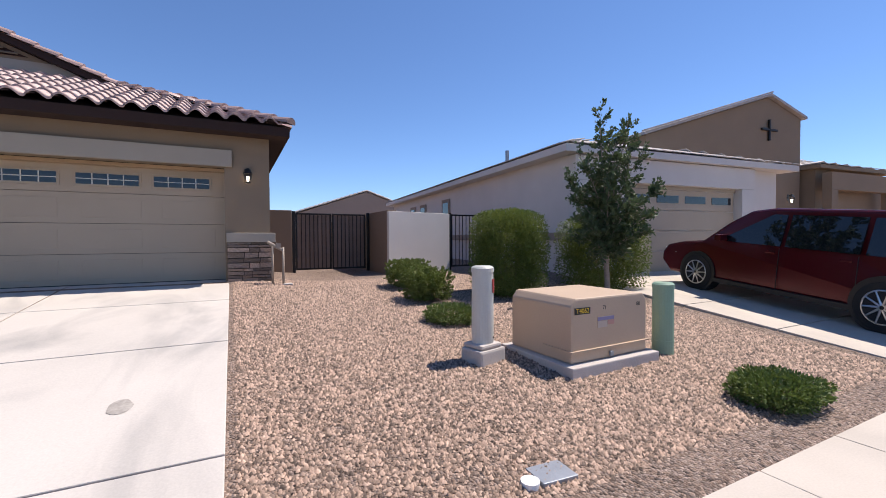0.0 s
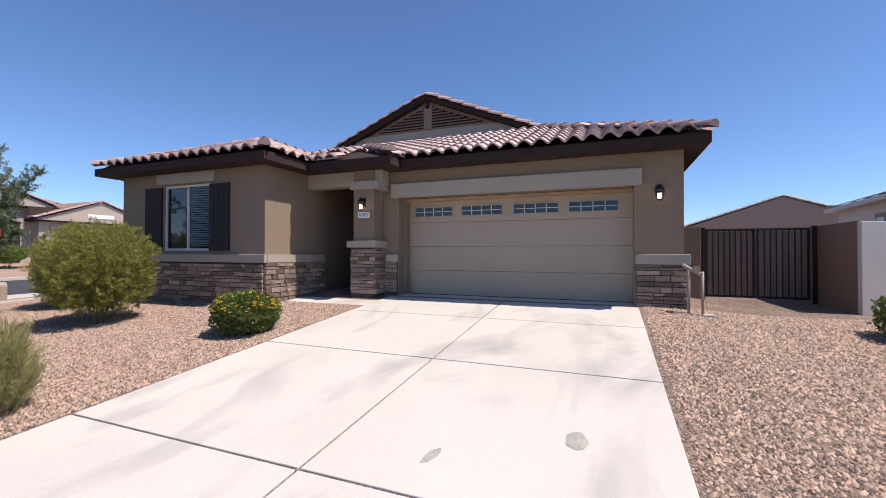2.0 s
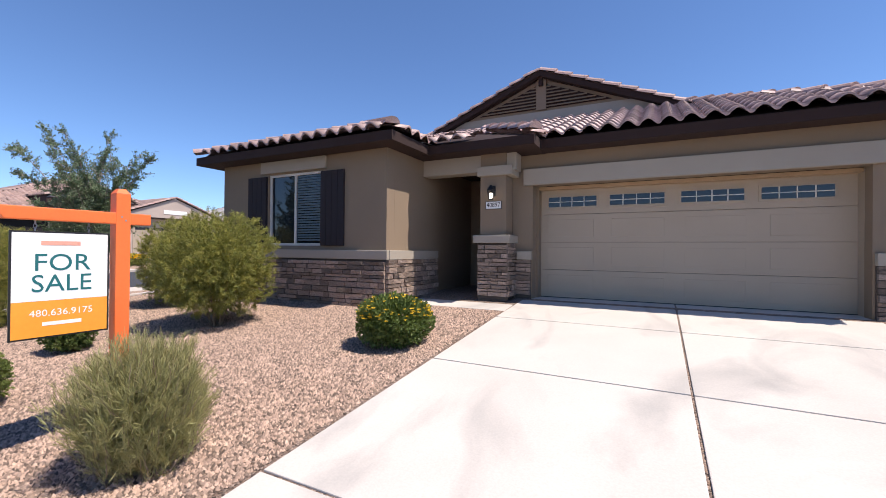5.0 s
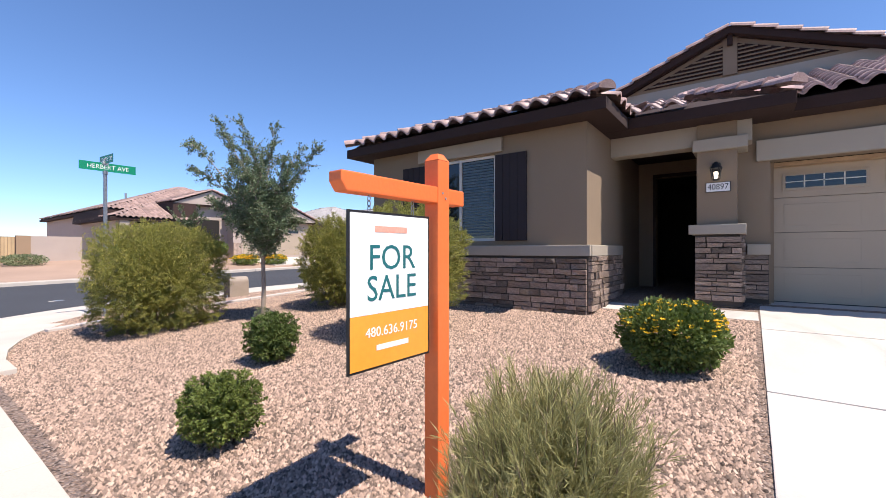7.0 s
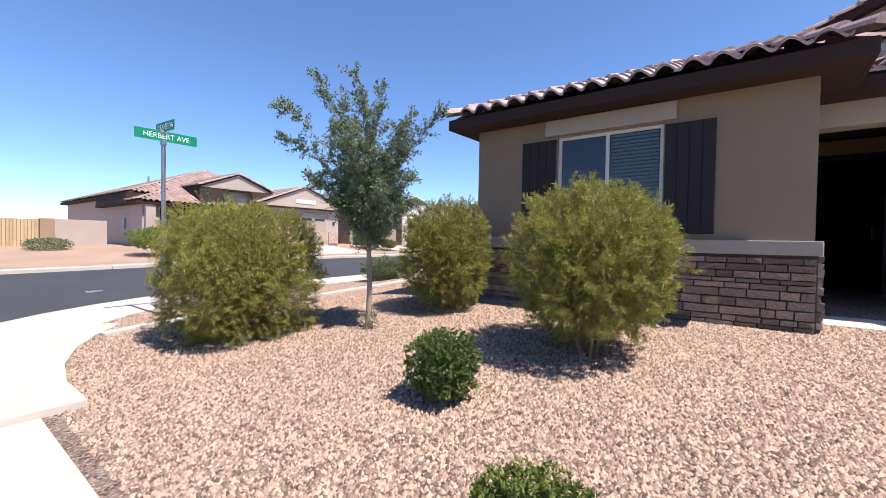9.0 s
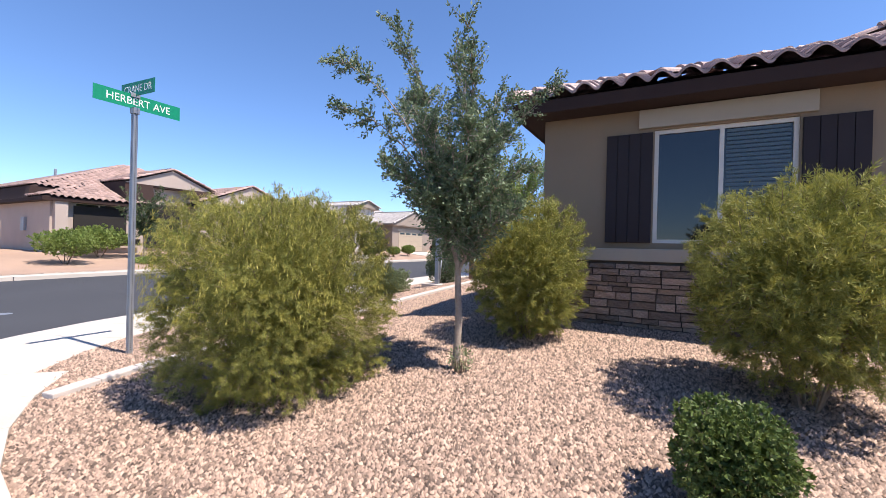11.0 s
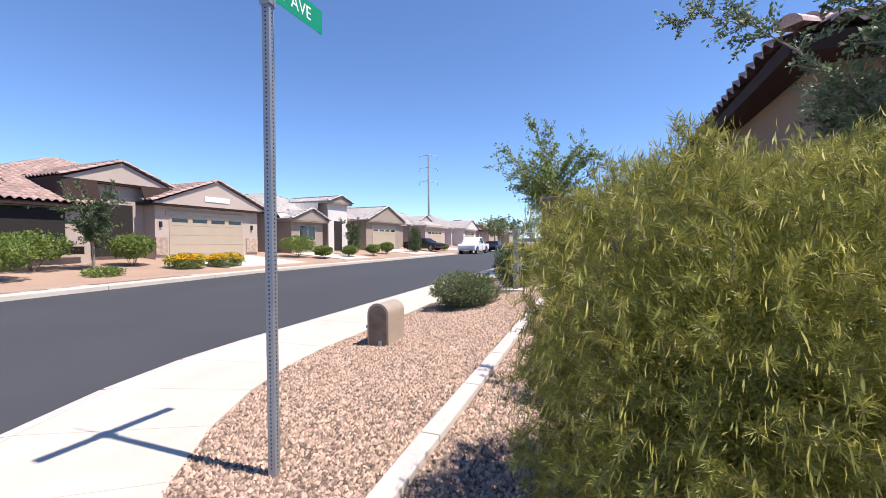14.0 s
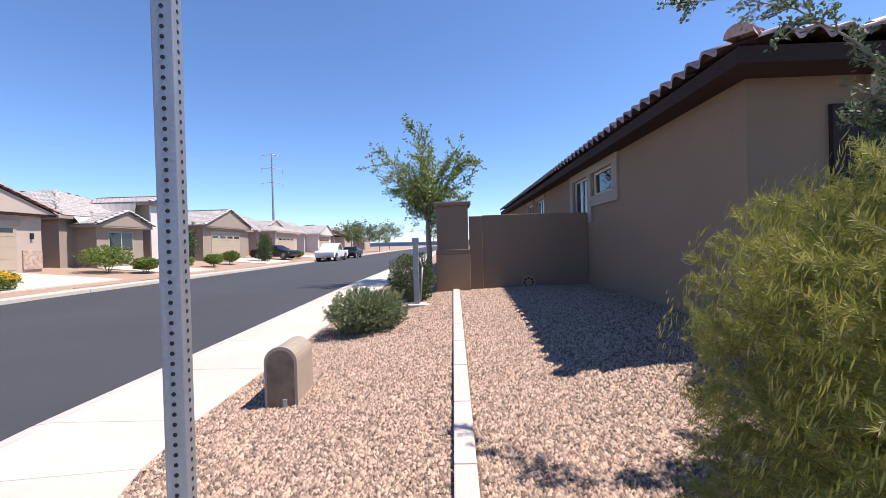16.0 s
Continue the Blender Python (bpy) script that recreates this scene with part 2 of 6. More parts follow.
# mesh helpers
class Shape:
    """Collects vertices and faces for one mesh."""

    def __init__(self):
        self.v, self.f = [], []

    def poly(self, pts):
        n = len(self.v)
        self.v += [tuple(p) for p in pts]
        self.f.append(tuple(range(n, n + len(pts))))
        return self

    def box(self, x0, x1, y0, y1, z0, z1, m=None):
        n = len(self.v)
        c = [Vector((x, y, z)) for z in (z0, z1) for x, y in ((x0, y0), (x1, y0), (x1, y1), (x0, y1))]
        self.v += [tuple(m @ p if m else p) for p in c]
        self.f += [tuple(n + i for i in q) for q in ((3, 2, 1, 0), (4, 5, 6, 7), (0, 1, 5, 4), (1, 2, 6, 5), (2, 3, 7, 6), (3, 0, 4, 7))]
        return self

    def prism(self, outline, z0, z1, m=None):
        """outline in the xy plane, lifted from z0 to z1."""
        n, k = len(self.v), len(outline)
        for z in (z0, z1):
            self.v += [tuple(m @ Vector((x, y, z)) if m else (x, y, z)) for x, y in outline]
        self.f += [tuple(range(n + k - 1, n - 1, -1)), tuple(range(n + k, n + 2 * k))]
        self.f += [(n + i, n + (i + 1) % k, n + k + (i + 1) % k, n + k + i) for i in range(k)]
        return self

    def tube(self, a, b, ra, rb, sides=8, cap=True):
        a, b = Vector(a), Vector(b)
        q = (b - a).to_track_quat("Z", "Y")
        n = len(self.v)
        for p, r in ((a, ra), (b, rb)):
            self.v += [tuple(p + q @ Vector((r * math.cos(i * math.tau / sides), r * math.sin(i * math.tau / sides), 0))) for i in range(sides)]
        self.f += [(n + i, n + (i + 1) % sides, n + sides + (i + 1) % sides, n + sides + i) for i in range(sides)]
        if cap:
            self.f += [tuple(range(n + sides - 1, n - 1, -1)), tuple(range(n + sides, n + 2 * sides))]
        return self

    def mesh(self, name, material, smooth=False, bevel=0.0, segments=2, weld=False):
        me = bpy.data.meshes.new(name)
        me.from_pydata(self.v, [], self.f)
        me.materials.append(material)
        if weld:
            bm = bmesh.new()
            bm.from_mesh(me)
            bmesh.ops.remove_doubles(bm, verts=bm.verts, dist=1e-5)
            inner = [f for f in bm.faces if all(len(e.link_faces) > 2 for e in f.edges)]
            bmesh.ops.delete(bm, geom=inner, context="FACES_ONLY")
            bmesh.ops.recalc_face_normals(bm, faces=bm.faces)
            bm.to_mesh(me)
            bm.free()
        if bevel:
            bm = bmesh.new()
            bm.from_mesh(me)
            bmesh.ops.remove_doubles(bm, verts=bm.verts, dist=1e-5)
            bmesh.ops.recalc_face_normals(bm, faces=bm.faces)
            bmesh.ops.bevel(bm, geom=[e for e in bm.edges if e.is_manifold and e.calc_face_angle() > 0.5], offset=bevel, segments=segments, affect="EDGES", profile=0.6, clamp_overlap=True)
            bm.to_mesh(me)
            bm.free()
        if smooth:
            me.polygons.foreach_set("use_smooth", [True] * len(me.polygons))
        me.update()
        return me


def part(name, shape, material, parent=None, label="", smooth=False, bevel=0.0, at=None):
    """One mesh object, under a thing or a part if given."""
    me = shape if isinstance(shape, bpy.types.Mesh) else shape.mesh(name, material, smooth, bevel)
    ob = new(name, me)
    if parent:
        ob.parent = parent
    if at is not None:
        ob.matrix_basis = at
    if label:
        tagged(ob, label)
    return ob


def thing(name, at, label, category, group="", kind=""):
    """An empty at the base of a thing, which carries its parts."""
    e = new(name)
    e.empty_display_size = 0.1
    e.matrix_basis = at
    return tagged(e, label, category, group, kind)


def letters(text, size, material, parent, at, depth=0.002, name="lettering", squeeze=1.0):
    c = bpy.data.curves.new("text", "FONT")
    c.body, c.size, c.extrude, c.align_x, c.align_y = text, size, depth, "CENTER", "CENTER"
    c.resolution_u = 3
    tmp = bpy.data.objects.new("text", c)
    scene.collection.objects.link(tmp)
    me = bpy.data.meshes.new_from_object(tmp.evaluated_get(bpy.context.evaluated_depsgraph_get()))
    bpy.data.objects.remove(tmp)
    bpy.data.curves.remove(c)
    me.transform(Matrix.Diagonal((squeeze, 1, 1, 1)))
    me.materials.clear()
    me.materials.append(material)
    return part(name, me, material, parent, at=at)


def cloud(name, verts, faces, material, parent=None, label=""):
    """A mesh from numpy arrays: verts (n,3), faces (m,k)."""
    me = bpy.data.meshes.new(name)
    k = faces.shape[1]
    me.vertices.add(len(verts))
    me.vertices.foreach_set("co", verts.astype(np.float32).ravel())
    me.loops.add(faces.size)
    me.loops.foreach_set("vertex_index", faces.astype(np.int32).ravel())
    me.polygons.add(len(faces))
    me.polygons.foreach_set("loop_start", np.arange(0, faces.size, k, dtype=np.int32))
    me.update(calc_edges=True)
    me.validate()
    me.materials.append(material)
    return part(name, me, material, parent, label)


def step(a, b, x):
    u = min(1.0, max(0.0, (x - a) / (b - a)))
    return u * u * (3 - 2 * u)


# the lie of the land
def road_z(y):
    return 0.0 + 0.018 * min(max(y, 0), 16) + 0.004 * max(0, min(y, 250) - 16)


def land(x, y):
    lawn = min(0.72, max(0.08, 0.08 + 0.092 * (y - 1.7)))
    side = 0.12 + 0.05 * (max(y, 1.0) - 1.7)
    side = min(side, 0.70)
    walk_z = road_z(y) + 0.105
    right = min(0.60, 0.10 + 0.075 * (max(y, 1.3) - 1.3))
    z = lawn
    u = step(0, 1, (-12.5 - x) / 2.0)
    z = z * (1 - u) + side * u
    u = step(0, 1, (-14.9 - x) / 2.0)
    z = z * (1 - u) + walk_z * u
    u = step(0, 1, (x - 0.3) / 1.7) * (1 - step(0, 1, (x - 6.0) / 2.0))
    z = z * (1 - u) + right * u
    if x < -18.0:
        z = road_z(y) - 0.04
        rise = min(0.62, 0.085 * max(0, -30.6 - x)) + 0.14
        u = step(0, 1, (-29.0 - x) / 0.4)
        z = z * (1 - u) + (road_z(y) + rise) * u
    out = math.hypot(x + 12, y - 6) - 5.2 if x < -12 and y < 6 else (-17.25 - x if y >= 6 and x < -12 else 1.28 - y)
    if x > -18.9 and out > 0.1:
        z = min(z, road_z(y) - 0.05) if x < -12 else min(z, 0.0)
    if y < 1.0:
        z = min(z, 0.03) - 0.12 * step(0, 1, (0.2 - y) / 0.4) if x > -18 else z
    return z


def land_sheet():
    xs = np.unique(np.concatenate([np.array([-1500, -600, -250, -120, -80, -60]), np.linspace(-54, -30, 25), np.linspace(-29.6, -17.9, 14), np.linspace(-17.6, 14, 106), np.array([18, 24, 32, 45, 70, 120, 300, 700, 1500])]))
    ys = np.unique(np.concatenate([np.array([-1500, -500, -150, -60, -25, -12, -6, -3]), np.linspace(-1.5, 14, 53), np.linspace(15, 60, 30), np.array([75, 100, 150, 250, 500, 1500])]))
    v = np.array([(x, y, land(x, y)) for y in ys for x in xs])
    nx = len(xs)
    i, j = np.meshgrid(np.arange(nx - 1), np.arange(len(ys) - 1))
    a = (j * nx + i).ravel()
    f = np.stack([a, a + 1, a + 1 + nx, a + nx], 1)
    ob = cloud("ground", v, f, GRAVEL)
    ob.data.materials.append(DIRT)
    cx = v[f].mean(axis=1)
    far = ((cx[:, 0] < -18) | (cx[:, 1] > 30) | (cx[:, 0] > 14)).astype(np.int32)
    ob.data.polygons.foreach_set("material_index", far)
    ob.data.polygons.foreach_set("use_smooth", [True] * len(f))
    return tagged(ob, "crushed pinkish-brown gravel ground around the houses", "ground", kind="structure")


def slab(name, outline, top, thick, material, parent, label=""):
    """A poured slab over a convex outline, its top following the height function."""
    n = len(outline)
    s = Shape()
    s.v = [(x, y, top(x, y)) for x, y in outline] + [(x, y, top(x, y) - thick) for x, y in outline]
    s.f = [tuple(range(n)), tuple(range(2 * n - 1, n - 1, -1))] + [(i, n + i, n + (i + 1) % n, (i + 1) % n) for i in range(n)]
    return part(name, s, material, parent, label, bevel=0.008)


land_sheet()

# driveway: two columns of slabs parted by joints
driveway = thing("driveway", Matrix(), "pale stained concrete driveway with saw-cut joints", "driveway", kind="structure")


def drive_z(x, y):
    return min(0.722, 0.095 + 0.092 * (y - 1.7)) if y > 1.4 else 0.068 + 0.02 * (y - 1.4)


GAP = 0.011
cuts = [1.42, 2.66, 4.97, 7.05, 9.25]
for k in range(len(cuts) - 1):
    for xa, xb in ((-4.95, -2.385), (-2.385, 0.07)):
        y0, y1 = cuts[k] + GAP, cuts[k + 1] - GAP
        if k == len(cuts) - 2:
            ym = 8.7
            slab("slab", [(xa + GAP, y0), (xb - GAP, y0), (xb - GAP, ym), (xa + GAP, ym)], drive_z, 0.14, CONCRETE, driveway)
            slab("slab", [(xa + GAP, ym + 0.004), (xb - GAP, ym + 0.004), (xb - GAP, y1), (xa + GAP, y1)], lambda x, y: 0.722, 0.14, CONCRETE, driveway)
        else:
            slab("slab", [(xa + GAP, y0), (xb - GAP, y0), (xb - GAP, y1), (xa + GAP, y1)], drive_z, 0.14, CONCRETE, driveway)
# walk to the entry and porch floor
slab("walk_slab", [(-7.0, 7.5), (-4.957, 7.5), (-4.957, 8.6), (-7.0, 8.6)], lambda x, y: 0.62 + 0.08 * (y - 7.5), 0.14, CONCRETE, driveway)
slab("porch_slab", [(-7.0, 8.604), (-4.957, 8.604), (-4.957, 11.2), (-7.0, 11.2)], lambda x, y: 0.712, 0.14, CONCRETE, driveway)
s = Shape()
for (x, y, w, l, r) in ((-1.59, 3.09, 0.045, 0.22, -0.3), (-0.65, 3.61, 0.10, 0.26, 0.1)):
    m = Matrix.Translation((x, y, drive_z(x, y) + 0.003)) @ Euler((math.atan(0.092), 0, r)).to_matrix().to_4x4()
    s.poly([m @ Vector((w * math.cos(a) * (0.8 + 0.3 * noise.noise((x, a, 1))), l * 0.5 * math.sin(a), 0)) for a in np.linspace(0, math.tau, 18)[:-1]])
part("oil_stain", s, surface("oil_stain", (0.37, 0.335, 0.295), 0.7, 0.3, 8, 40, 0.1), driveway, "grey oil stains on the concrete")

# front sidewalk and its curve round the corner
sidewalk = thing("pavement", Matrix(), "pale concrete sidewalk curving round the corner", "sidewalk", kind="structure")


def walk_inner(s):
    """Radius of the sidewalk's inner edge through the turn: a wider landing up to the jog, then a narrower walk."""
    return 4.36 + 0.60 * s if s < 0.51 else 4.96 + 0.43 * (s - 0.51)


def walk_edge(s):
    """Inner and outer edge of the sidewalk at run s: straight, quarter turn, straight."""
    cx, cy, ri, ro = -12.0, 6.0, 4.75, 6.5
    if s < 0:
        return (cx - s, cy - ri + 0.1 - 0.16 * step(-5, 0.5, cx - s)), (cx - s, cy - ro)
    if s < 1:
        a, r = -math.pi / 2 - s * math.pi / 2, walk_inner(s)
        return (cx + r * math.cos(a), cy + r * math.sin(a)), (cx + ro * math.cos(a), cy + ro * math.sin(a))
    return (cx - walk_inner(1) - 0.05 * step(1, 4, s), cy + (s - 1)), (cx - ro, cy + (s - 1))


def walk_top(x, y):
    if x > -12:
        return 0.085
    return road_z(y) + 0.13 - 0.02 * step(0, 1, (2.5 - y) / 2)


runs = [-26, -22, -19] + [x * 1.0 for x in range(-16, -12)] + [-12.07] + [float(v) for v in range(-7, 1)] + [0.51 * k / 5 for k in range(1, 6)] + [0.51 + 0.49 * k / 5 for k in range(1, 6)] + [1 + 1.5 * k for k in range(1, 22)] + [40, 50, 65, 85, 120, 200]
for a, b in zip(runs[:-1], runs[1:]):
    (ia, oa), (ib, ob_) = walk_edge(a + (1e-6 if a >= 0 else 0)), walk_edge(b - 1e-6)
    joint = 0.004
    pts = [ia, oa, ob_, ib]
    c = Vector((sum(p[0] for p in pts) / 4, sum(p[1] for p in pts) / 4))
    pts = [tuple(c + (Vector(p) - c) * (1 - joint)) for p in pts]
    slab("slab", pts, walk_top, 0.2, WALKWAY, sidewalk)
kerb = Shape()
for a, b in zip(runs[:-1], runs[1:]):
    (_, oa), (_, ob_) = walk_edge(a), walk_edge(b)
    for p, q in ((oa, ob_),):
        d = (Vector(q) - Vector(p)).normalized()
        n = Vector((d.y, -d.x)) * -1
        if (Vector((-12, 6)) - Vector(p)).dot(n) > 0:
            n = -n
        pts = [Vector(p) + n * 0.005, Vector(q) + n * 0.005, Vector(q) + n * 0.17, Vector(p) + n * 0.17]
        zs = [walk_top(v.x, v.y) - 0.004 for v in pts]
        zs[2] -= 0.02
        zs[3] -= 0.02
        k = len(kerb.v)
        kerb.v += [(v.x, v.y, z) for v, z in zip(pts, zs)] + [(v.x, v.y, -0.2) for v in pts]
        kerb.f += [(k, k + 1, k + 2, k + 3), (k + 3, k + 2, k + 6, k + 7), (k, k + 4, k + 5, k + 1), (k, k + 3, k + 7, k + 4), (k + 1, k + 5, k + 6, k + 2)]
part("kerb", kerb, KERB, sidewalk, "rolled concrete kerb")

# side street
road = Shape()
ys = [-40, -10, -0.5, 2] + list(range(4, 40, 2)) + [50, 70, 100, 150, 250]
for y0, y1 in zip(ys[:-1], ys[1:]):
    a, b = road_z(y0), road_z(y1)
    road.poly([(-29.3, y0, a + 0.002), (-24, y0, a + 0.06), (-24, y1, b + 0.06), (-29.3, y1, b + 0.002)])
    road.poly([(-24, y0, a + 0.06), (-13.5 if y0 < 4 else -17.4, y0, a + 0.002), (-13.5 if y0 < 4 else -17.4, y1, b + 0.002), (-24, y1, b + 0.06)])
road.poly([(-13.5, -10, -0.03), (40, -10, -0.03), (40, 0.0, -0.03), (-13.5, 0.0, -0.03)])
tagged(part("road", road, ASPHALT), "dark grey asphalt street", "road", kind="structure")
# far sidewalk
far_walk = thing("far_pavement", Matrix(), "pale concrete sidewalk across the street", "sidewalk", kind="structure")
for y0 in list(range(-10, 60, 4)) + list(range(60, 200, 20)):
    d = 4 if y0 < 60 else 20
    slab("slab", [(-31.0, y0), (-28.85, y0), (-28.85, y0 + d - 0.02), (-31.0, y0 + d - 0.02)], lambda x, y: road_z(y) + 0.14, 0.25, WALKWAY, far_walk)

# low concrete border between gravel beds
border = thing("garden_border", Matrix(), "narrow pale concrete landscape curb between gravel beds", "kerb", kind="structure")
pts = [(-14.60, 2.33), (-14.68, 2.72), (-14.75, 3.1)] + [(-14.77, 3.1 + 0.95 * k) for k in range(1, 11)]
for p, q in zip(pts[:-1], pts[1:]):
    p, q = Vector((*p, 0)), Vector((*q, 0))
    d = (q - p).normalized()
    n = Vector((-d.y, d.x, 0)) * 0.075
    p, q = p + d * 0.004, q - d * 0.004
    s = Shape()
    za, zb = land(p.x, p.y) + 0.055, land(q.x, q.y) + 0.055
    c = [p + n, p - n, q - n, q + n]
    s.v = [(v.x, v.y, z) for v, z in zip(c, (za, za, zb, zb))] + [(v.x, v.y, z - 0.16) for v, z in zip(c, (za, za, zb, zb))]
    s.f = [(0, 1, 2, 3), (7, 6, 5, 4), (0, 4, 5, 1), (1, 5, 6, 2), (2, 6, 7, 3), (3, 7, 4, 0)]
    part("kerb_block", s, KERB, border, bevel=0.012)


# roofs: unions of hipped blocks
class Roof:
    """blocks: x0, x1, y0, y1, eave height, pitch, gabled sides as {side: depth}. Sides: w e s n."""

    def __init__(self, blocks):
        self.blocks = blocks

    def planes(self, b, x, y):
        x0, x1, y0, y1, z, k, gab = b
        out = []
        for side, d in (("w", x - x0), ("e", x1 - x), ("s", y - y0), ("n", y1 - y)):
            if side in gab and d > gab[side] + 1e-6:
                continue
            out.append((z + k * d, side))
        return min(out)

    def height(self, x, y):
        best = None
        for i, b in enumerate(self.blocks):
            if b[0] <= x <= b[1] and b[2] <= y <= b[3]:
                h = self.planes(b, x, y)
                if best is None or h[0] > best[0]:
                    best = (h[0], h[1], i)
        return best

    def deck(self, parent, material, cell=0.25, drop=0.03):
        x0 = min(b[0] for b in self.blocks)
        x1 = max(b[1] for b in self.blocks)
        y0 = min(b[2] for b in self.blocks)
        y1 = max(b[3] for b in self.blocks)
        e = 1e-4
        cx = sorted({round(v, 4) for b in self.blocks for v in (b[0], b[1])} | set(np.round(np.arange(x0, x1, cell), 4)))
        cy = {round(v, 4) for b in self.blocks for v in (b[2], b[3])} | set(np.round(np.arange(y0, y1, cell), 4))
        for b in self.blocks:
            for sd, d in b[6].items():
                if sd == "s":
                    cy |= {b[2] + d, b[2] + d + 0.01}
        cy = sorted(cy)
        s = Shape()
        idx = {}
        for xa, xb in zip(cx[:-1], cx[1:]):
            for ya, yb in zip(cy[:-1], cy[1:]):
                mid = self.height((xa + xb) / 2, (ya + yb) / 2)
                if not mid:
                    continue
                b = self.blocks[mid[2]]
                q = []
                for x, y in ((xa, ya), (xb, ya), (xb, yb), (xa, yb)):
                    h = self.height(min(max(x, x0 + e), x1 - e), min(max(y, y0 + e), y1 - e))
                    hz = self.planes(b, min(max(x, b[0]), b[1]), min(max(y, b[2]), b[3]))[0] if not h else h[0]
                    key = (x, y, round(hz, 3))
                    if key not in idx:
                        idx[key] = len(s.v)
                        s.v.append((x, y, hz - drop))
                    q.append(idx[key])
                s.f.append(tuple(q))
        return part("roof_deck", s, material, parent)

    def spots(self, width, length, want=None):
        """Where whole tiles lie: pose of each on its slope."""
        out = []
        turn = {"s": 0, "e": 90, "n": 180, "w": -90}
        for i, b in enumerate(self.blocks):
            x0, x1, y0, y1, z, k, gab = b
            for side in "wesn":
                if want and (i, side) not in want:
                    continue
                run, span = ((y1 - y0), (x1 - x0)) if side in "sn" else ((x1 - x0), (y1 - y0))
                ca = 1 / math.sqrt(1 + k * k)
                rows, cols = int(run / (length * ca)) + 1, int(span / width) + 1
                for r in range(rows):
                    for c in range(cols):
                        d, a = (r + 0.5) * length * ca, (c + 0.5) * width
                        x, y = {"s": (x0 + a, y0 + d), "n": (x1 - a, y1 - d), "w": (x0 + d, y1 - a), "e": (x1 - d, y0 + a)}[side]
                        h = self.height(x, y)
                        if h and h[2] == i and h[1] == side:
                            d0 = r * length * ca
                            px, py = {"s": (x, y0 + d0), "n": (x, y1 - d0), "w": (x0 + d0, y), "e": (x1 - d0, y)}[side]
                            m = Matrix.Translation((px, py, z + k * d0)) @ Matrix.Rotation(radians(turn[side]), 4, "Z") @ Matrix.Rotation(math.atan(k), 4, "X")
                            out.append((m, i, side))
        return out


def s_tile(width=0.30, length=0.42, rise=0.102):
    """An S-shaped clay tile: barrel and pan, with a thick lip at its lower end."""
    s = Shape()
    prof = []
    for i in range(11):
        u = i / 10
        prof.append(((u - 0.5) * width * 1.04, rise * (0.5 + 0.5 * math.cos(math.tau * (u - 0.35))) ** 0.8))
    n = len(prof)
    s.v = [(x, -0.05, z + 0.048) for x, z in prof] + [(x, length, z + 0.002) for x, z in prof] + [(x, -0.05, z + 0.012) for x, z in prof]
    s.f = [(i, i + 1, n + i + 1, n + i) for i in range(n - 1)] + [(2 * n + i, 2 * n + i + 1, i + 1, i) for i in range(n - 1)]
    return s


def flat_tile(width=0.33, length=0.42):
    s = Shape()
    return s.box(-width / 2 + 0.004, width / 2 - 0.004, -0.02, length, 0.004, 0.03)


def joined(shape, poses):
    v = np.array(shape.v)
    vs, fs = [], []
    for k, m in enumerate(poses):
        mm = np.array(m)
        vs.append(v @ mm[:3, :3].T + mm[:3, 3])
    base = [np.array([f for f in shape.f if len(f) == 4]) + k * len(v) for k in range(len(poses))]
    return np.concatenate(vs), np.concatenate(base)


def ridge_caps(a, b, parent, material, length=0.4, radius=0.115, name="ridge_tile"):
    """Half-barrel cap tiles along a ridge or hip from a (low) to b."""
    a, b = Vector(a), Vector(b)
    n = max(1, round((b - a).length / length))
    s = Shape()
    sides = 7
    L = (b - a).length / n
    for r, y, dz in ((radius * 1.12, -0.03, 0.03), (radius * 0.92, L, 0.0)):
        s.v += [(r * math.cos(math.pi * i / sides), y, r * math.sin(math.pi * i / sides) * 0.9 + dz - 0.02) for i in range(sides + 1)]
    s.f = [(i, i + sides + 1, i + sides + 2, i + 1) for i in range(sides)]
    s.v += [(r * 0.8, -0.03, z) for r, z in ((radius, 0), (-radius, 0))]
    s.f.append(tuple(range(sides, -1, -1)))
    me = s.mesh(name, material)
    d = (b - a).normalized()
    x = d.cross(Vector((0, 0, 1))).normalized()
    rot = Matrix((x, d, x.cross(d))).transposed().to_4x4()
    for i in range(n):
        part(name, me, material, parent, at=Matrix.Translation(a + d * (L * i)) @ rot)


def wall_run(name, axis, at, lo, hi, z0, z1, thick, holes, material, parent, label=""):
    """A straight wall with openings (u0, u1, z0, z1) cut through; axis 'x' runs along x at y=at, its thickness behind."""
    s = Shape()
    us = sorted({lo, hi} | {h[0] for h in holes} | {h[1] for h in holes})
    zs = sorted({z0, z1} | {min(max(v, z0), z1) for h in holes for v in h[2:]})
    t0, t1 = sorted((at, at + thick))
    for a, b in zip(us[:-1], us[1:]):
        for c, d in zip(zs[:-1], zs[1:]):
            if any(h[0] <= a + 1e-6 and h[1] >= b - 1e-6 and h[2] <= c + 1e-6 and h[3] >= d - 1e-6 for h in holes):
                continue
            s.box(a, b, t0, t1, c, d) if axis == "x" else s.box(t0, t1, a, b, c, d)
    return part(name, s.mesh(name, material, weld=True), material, parent, label)


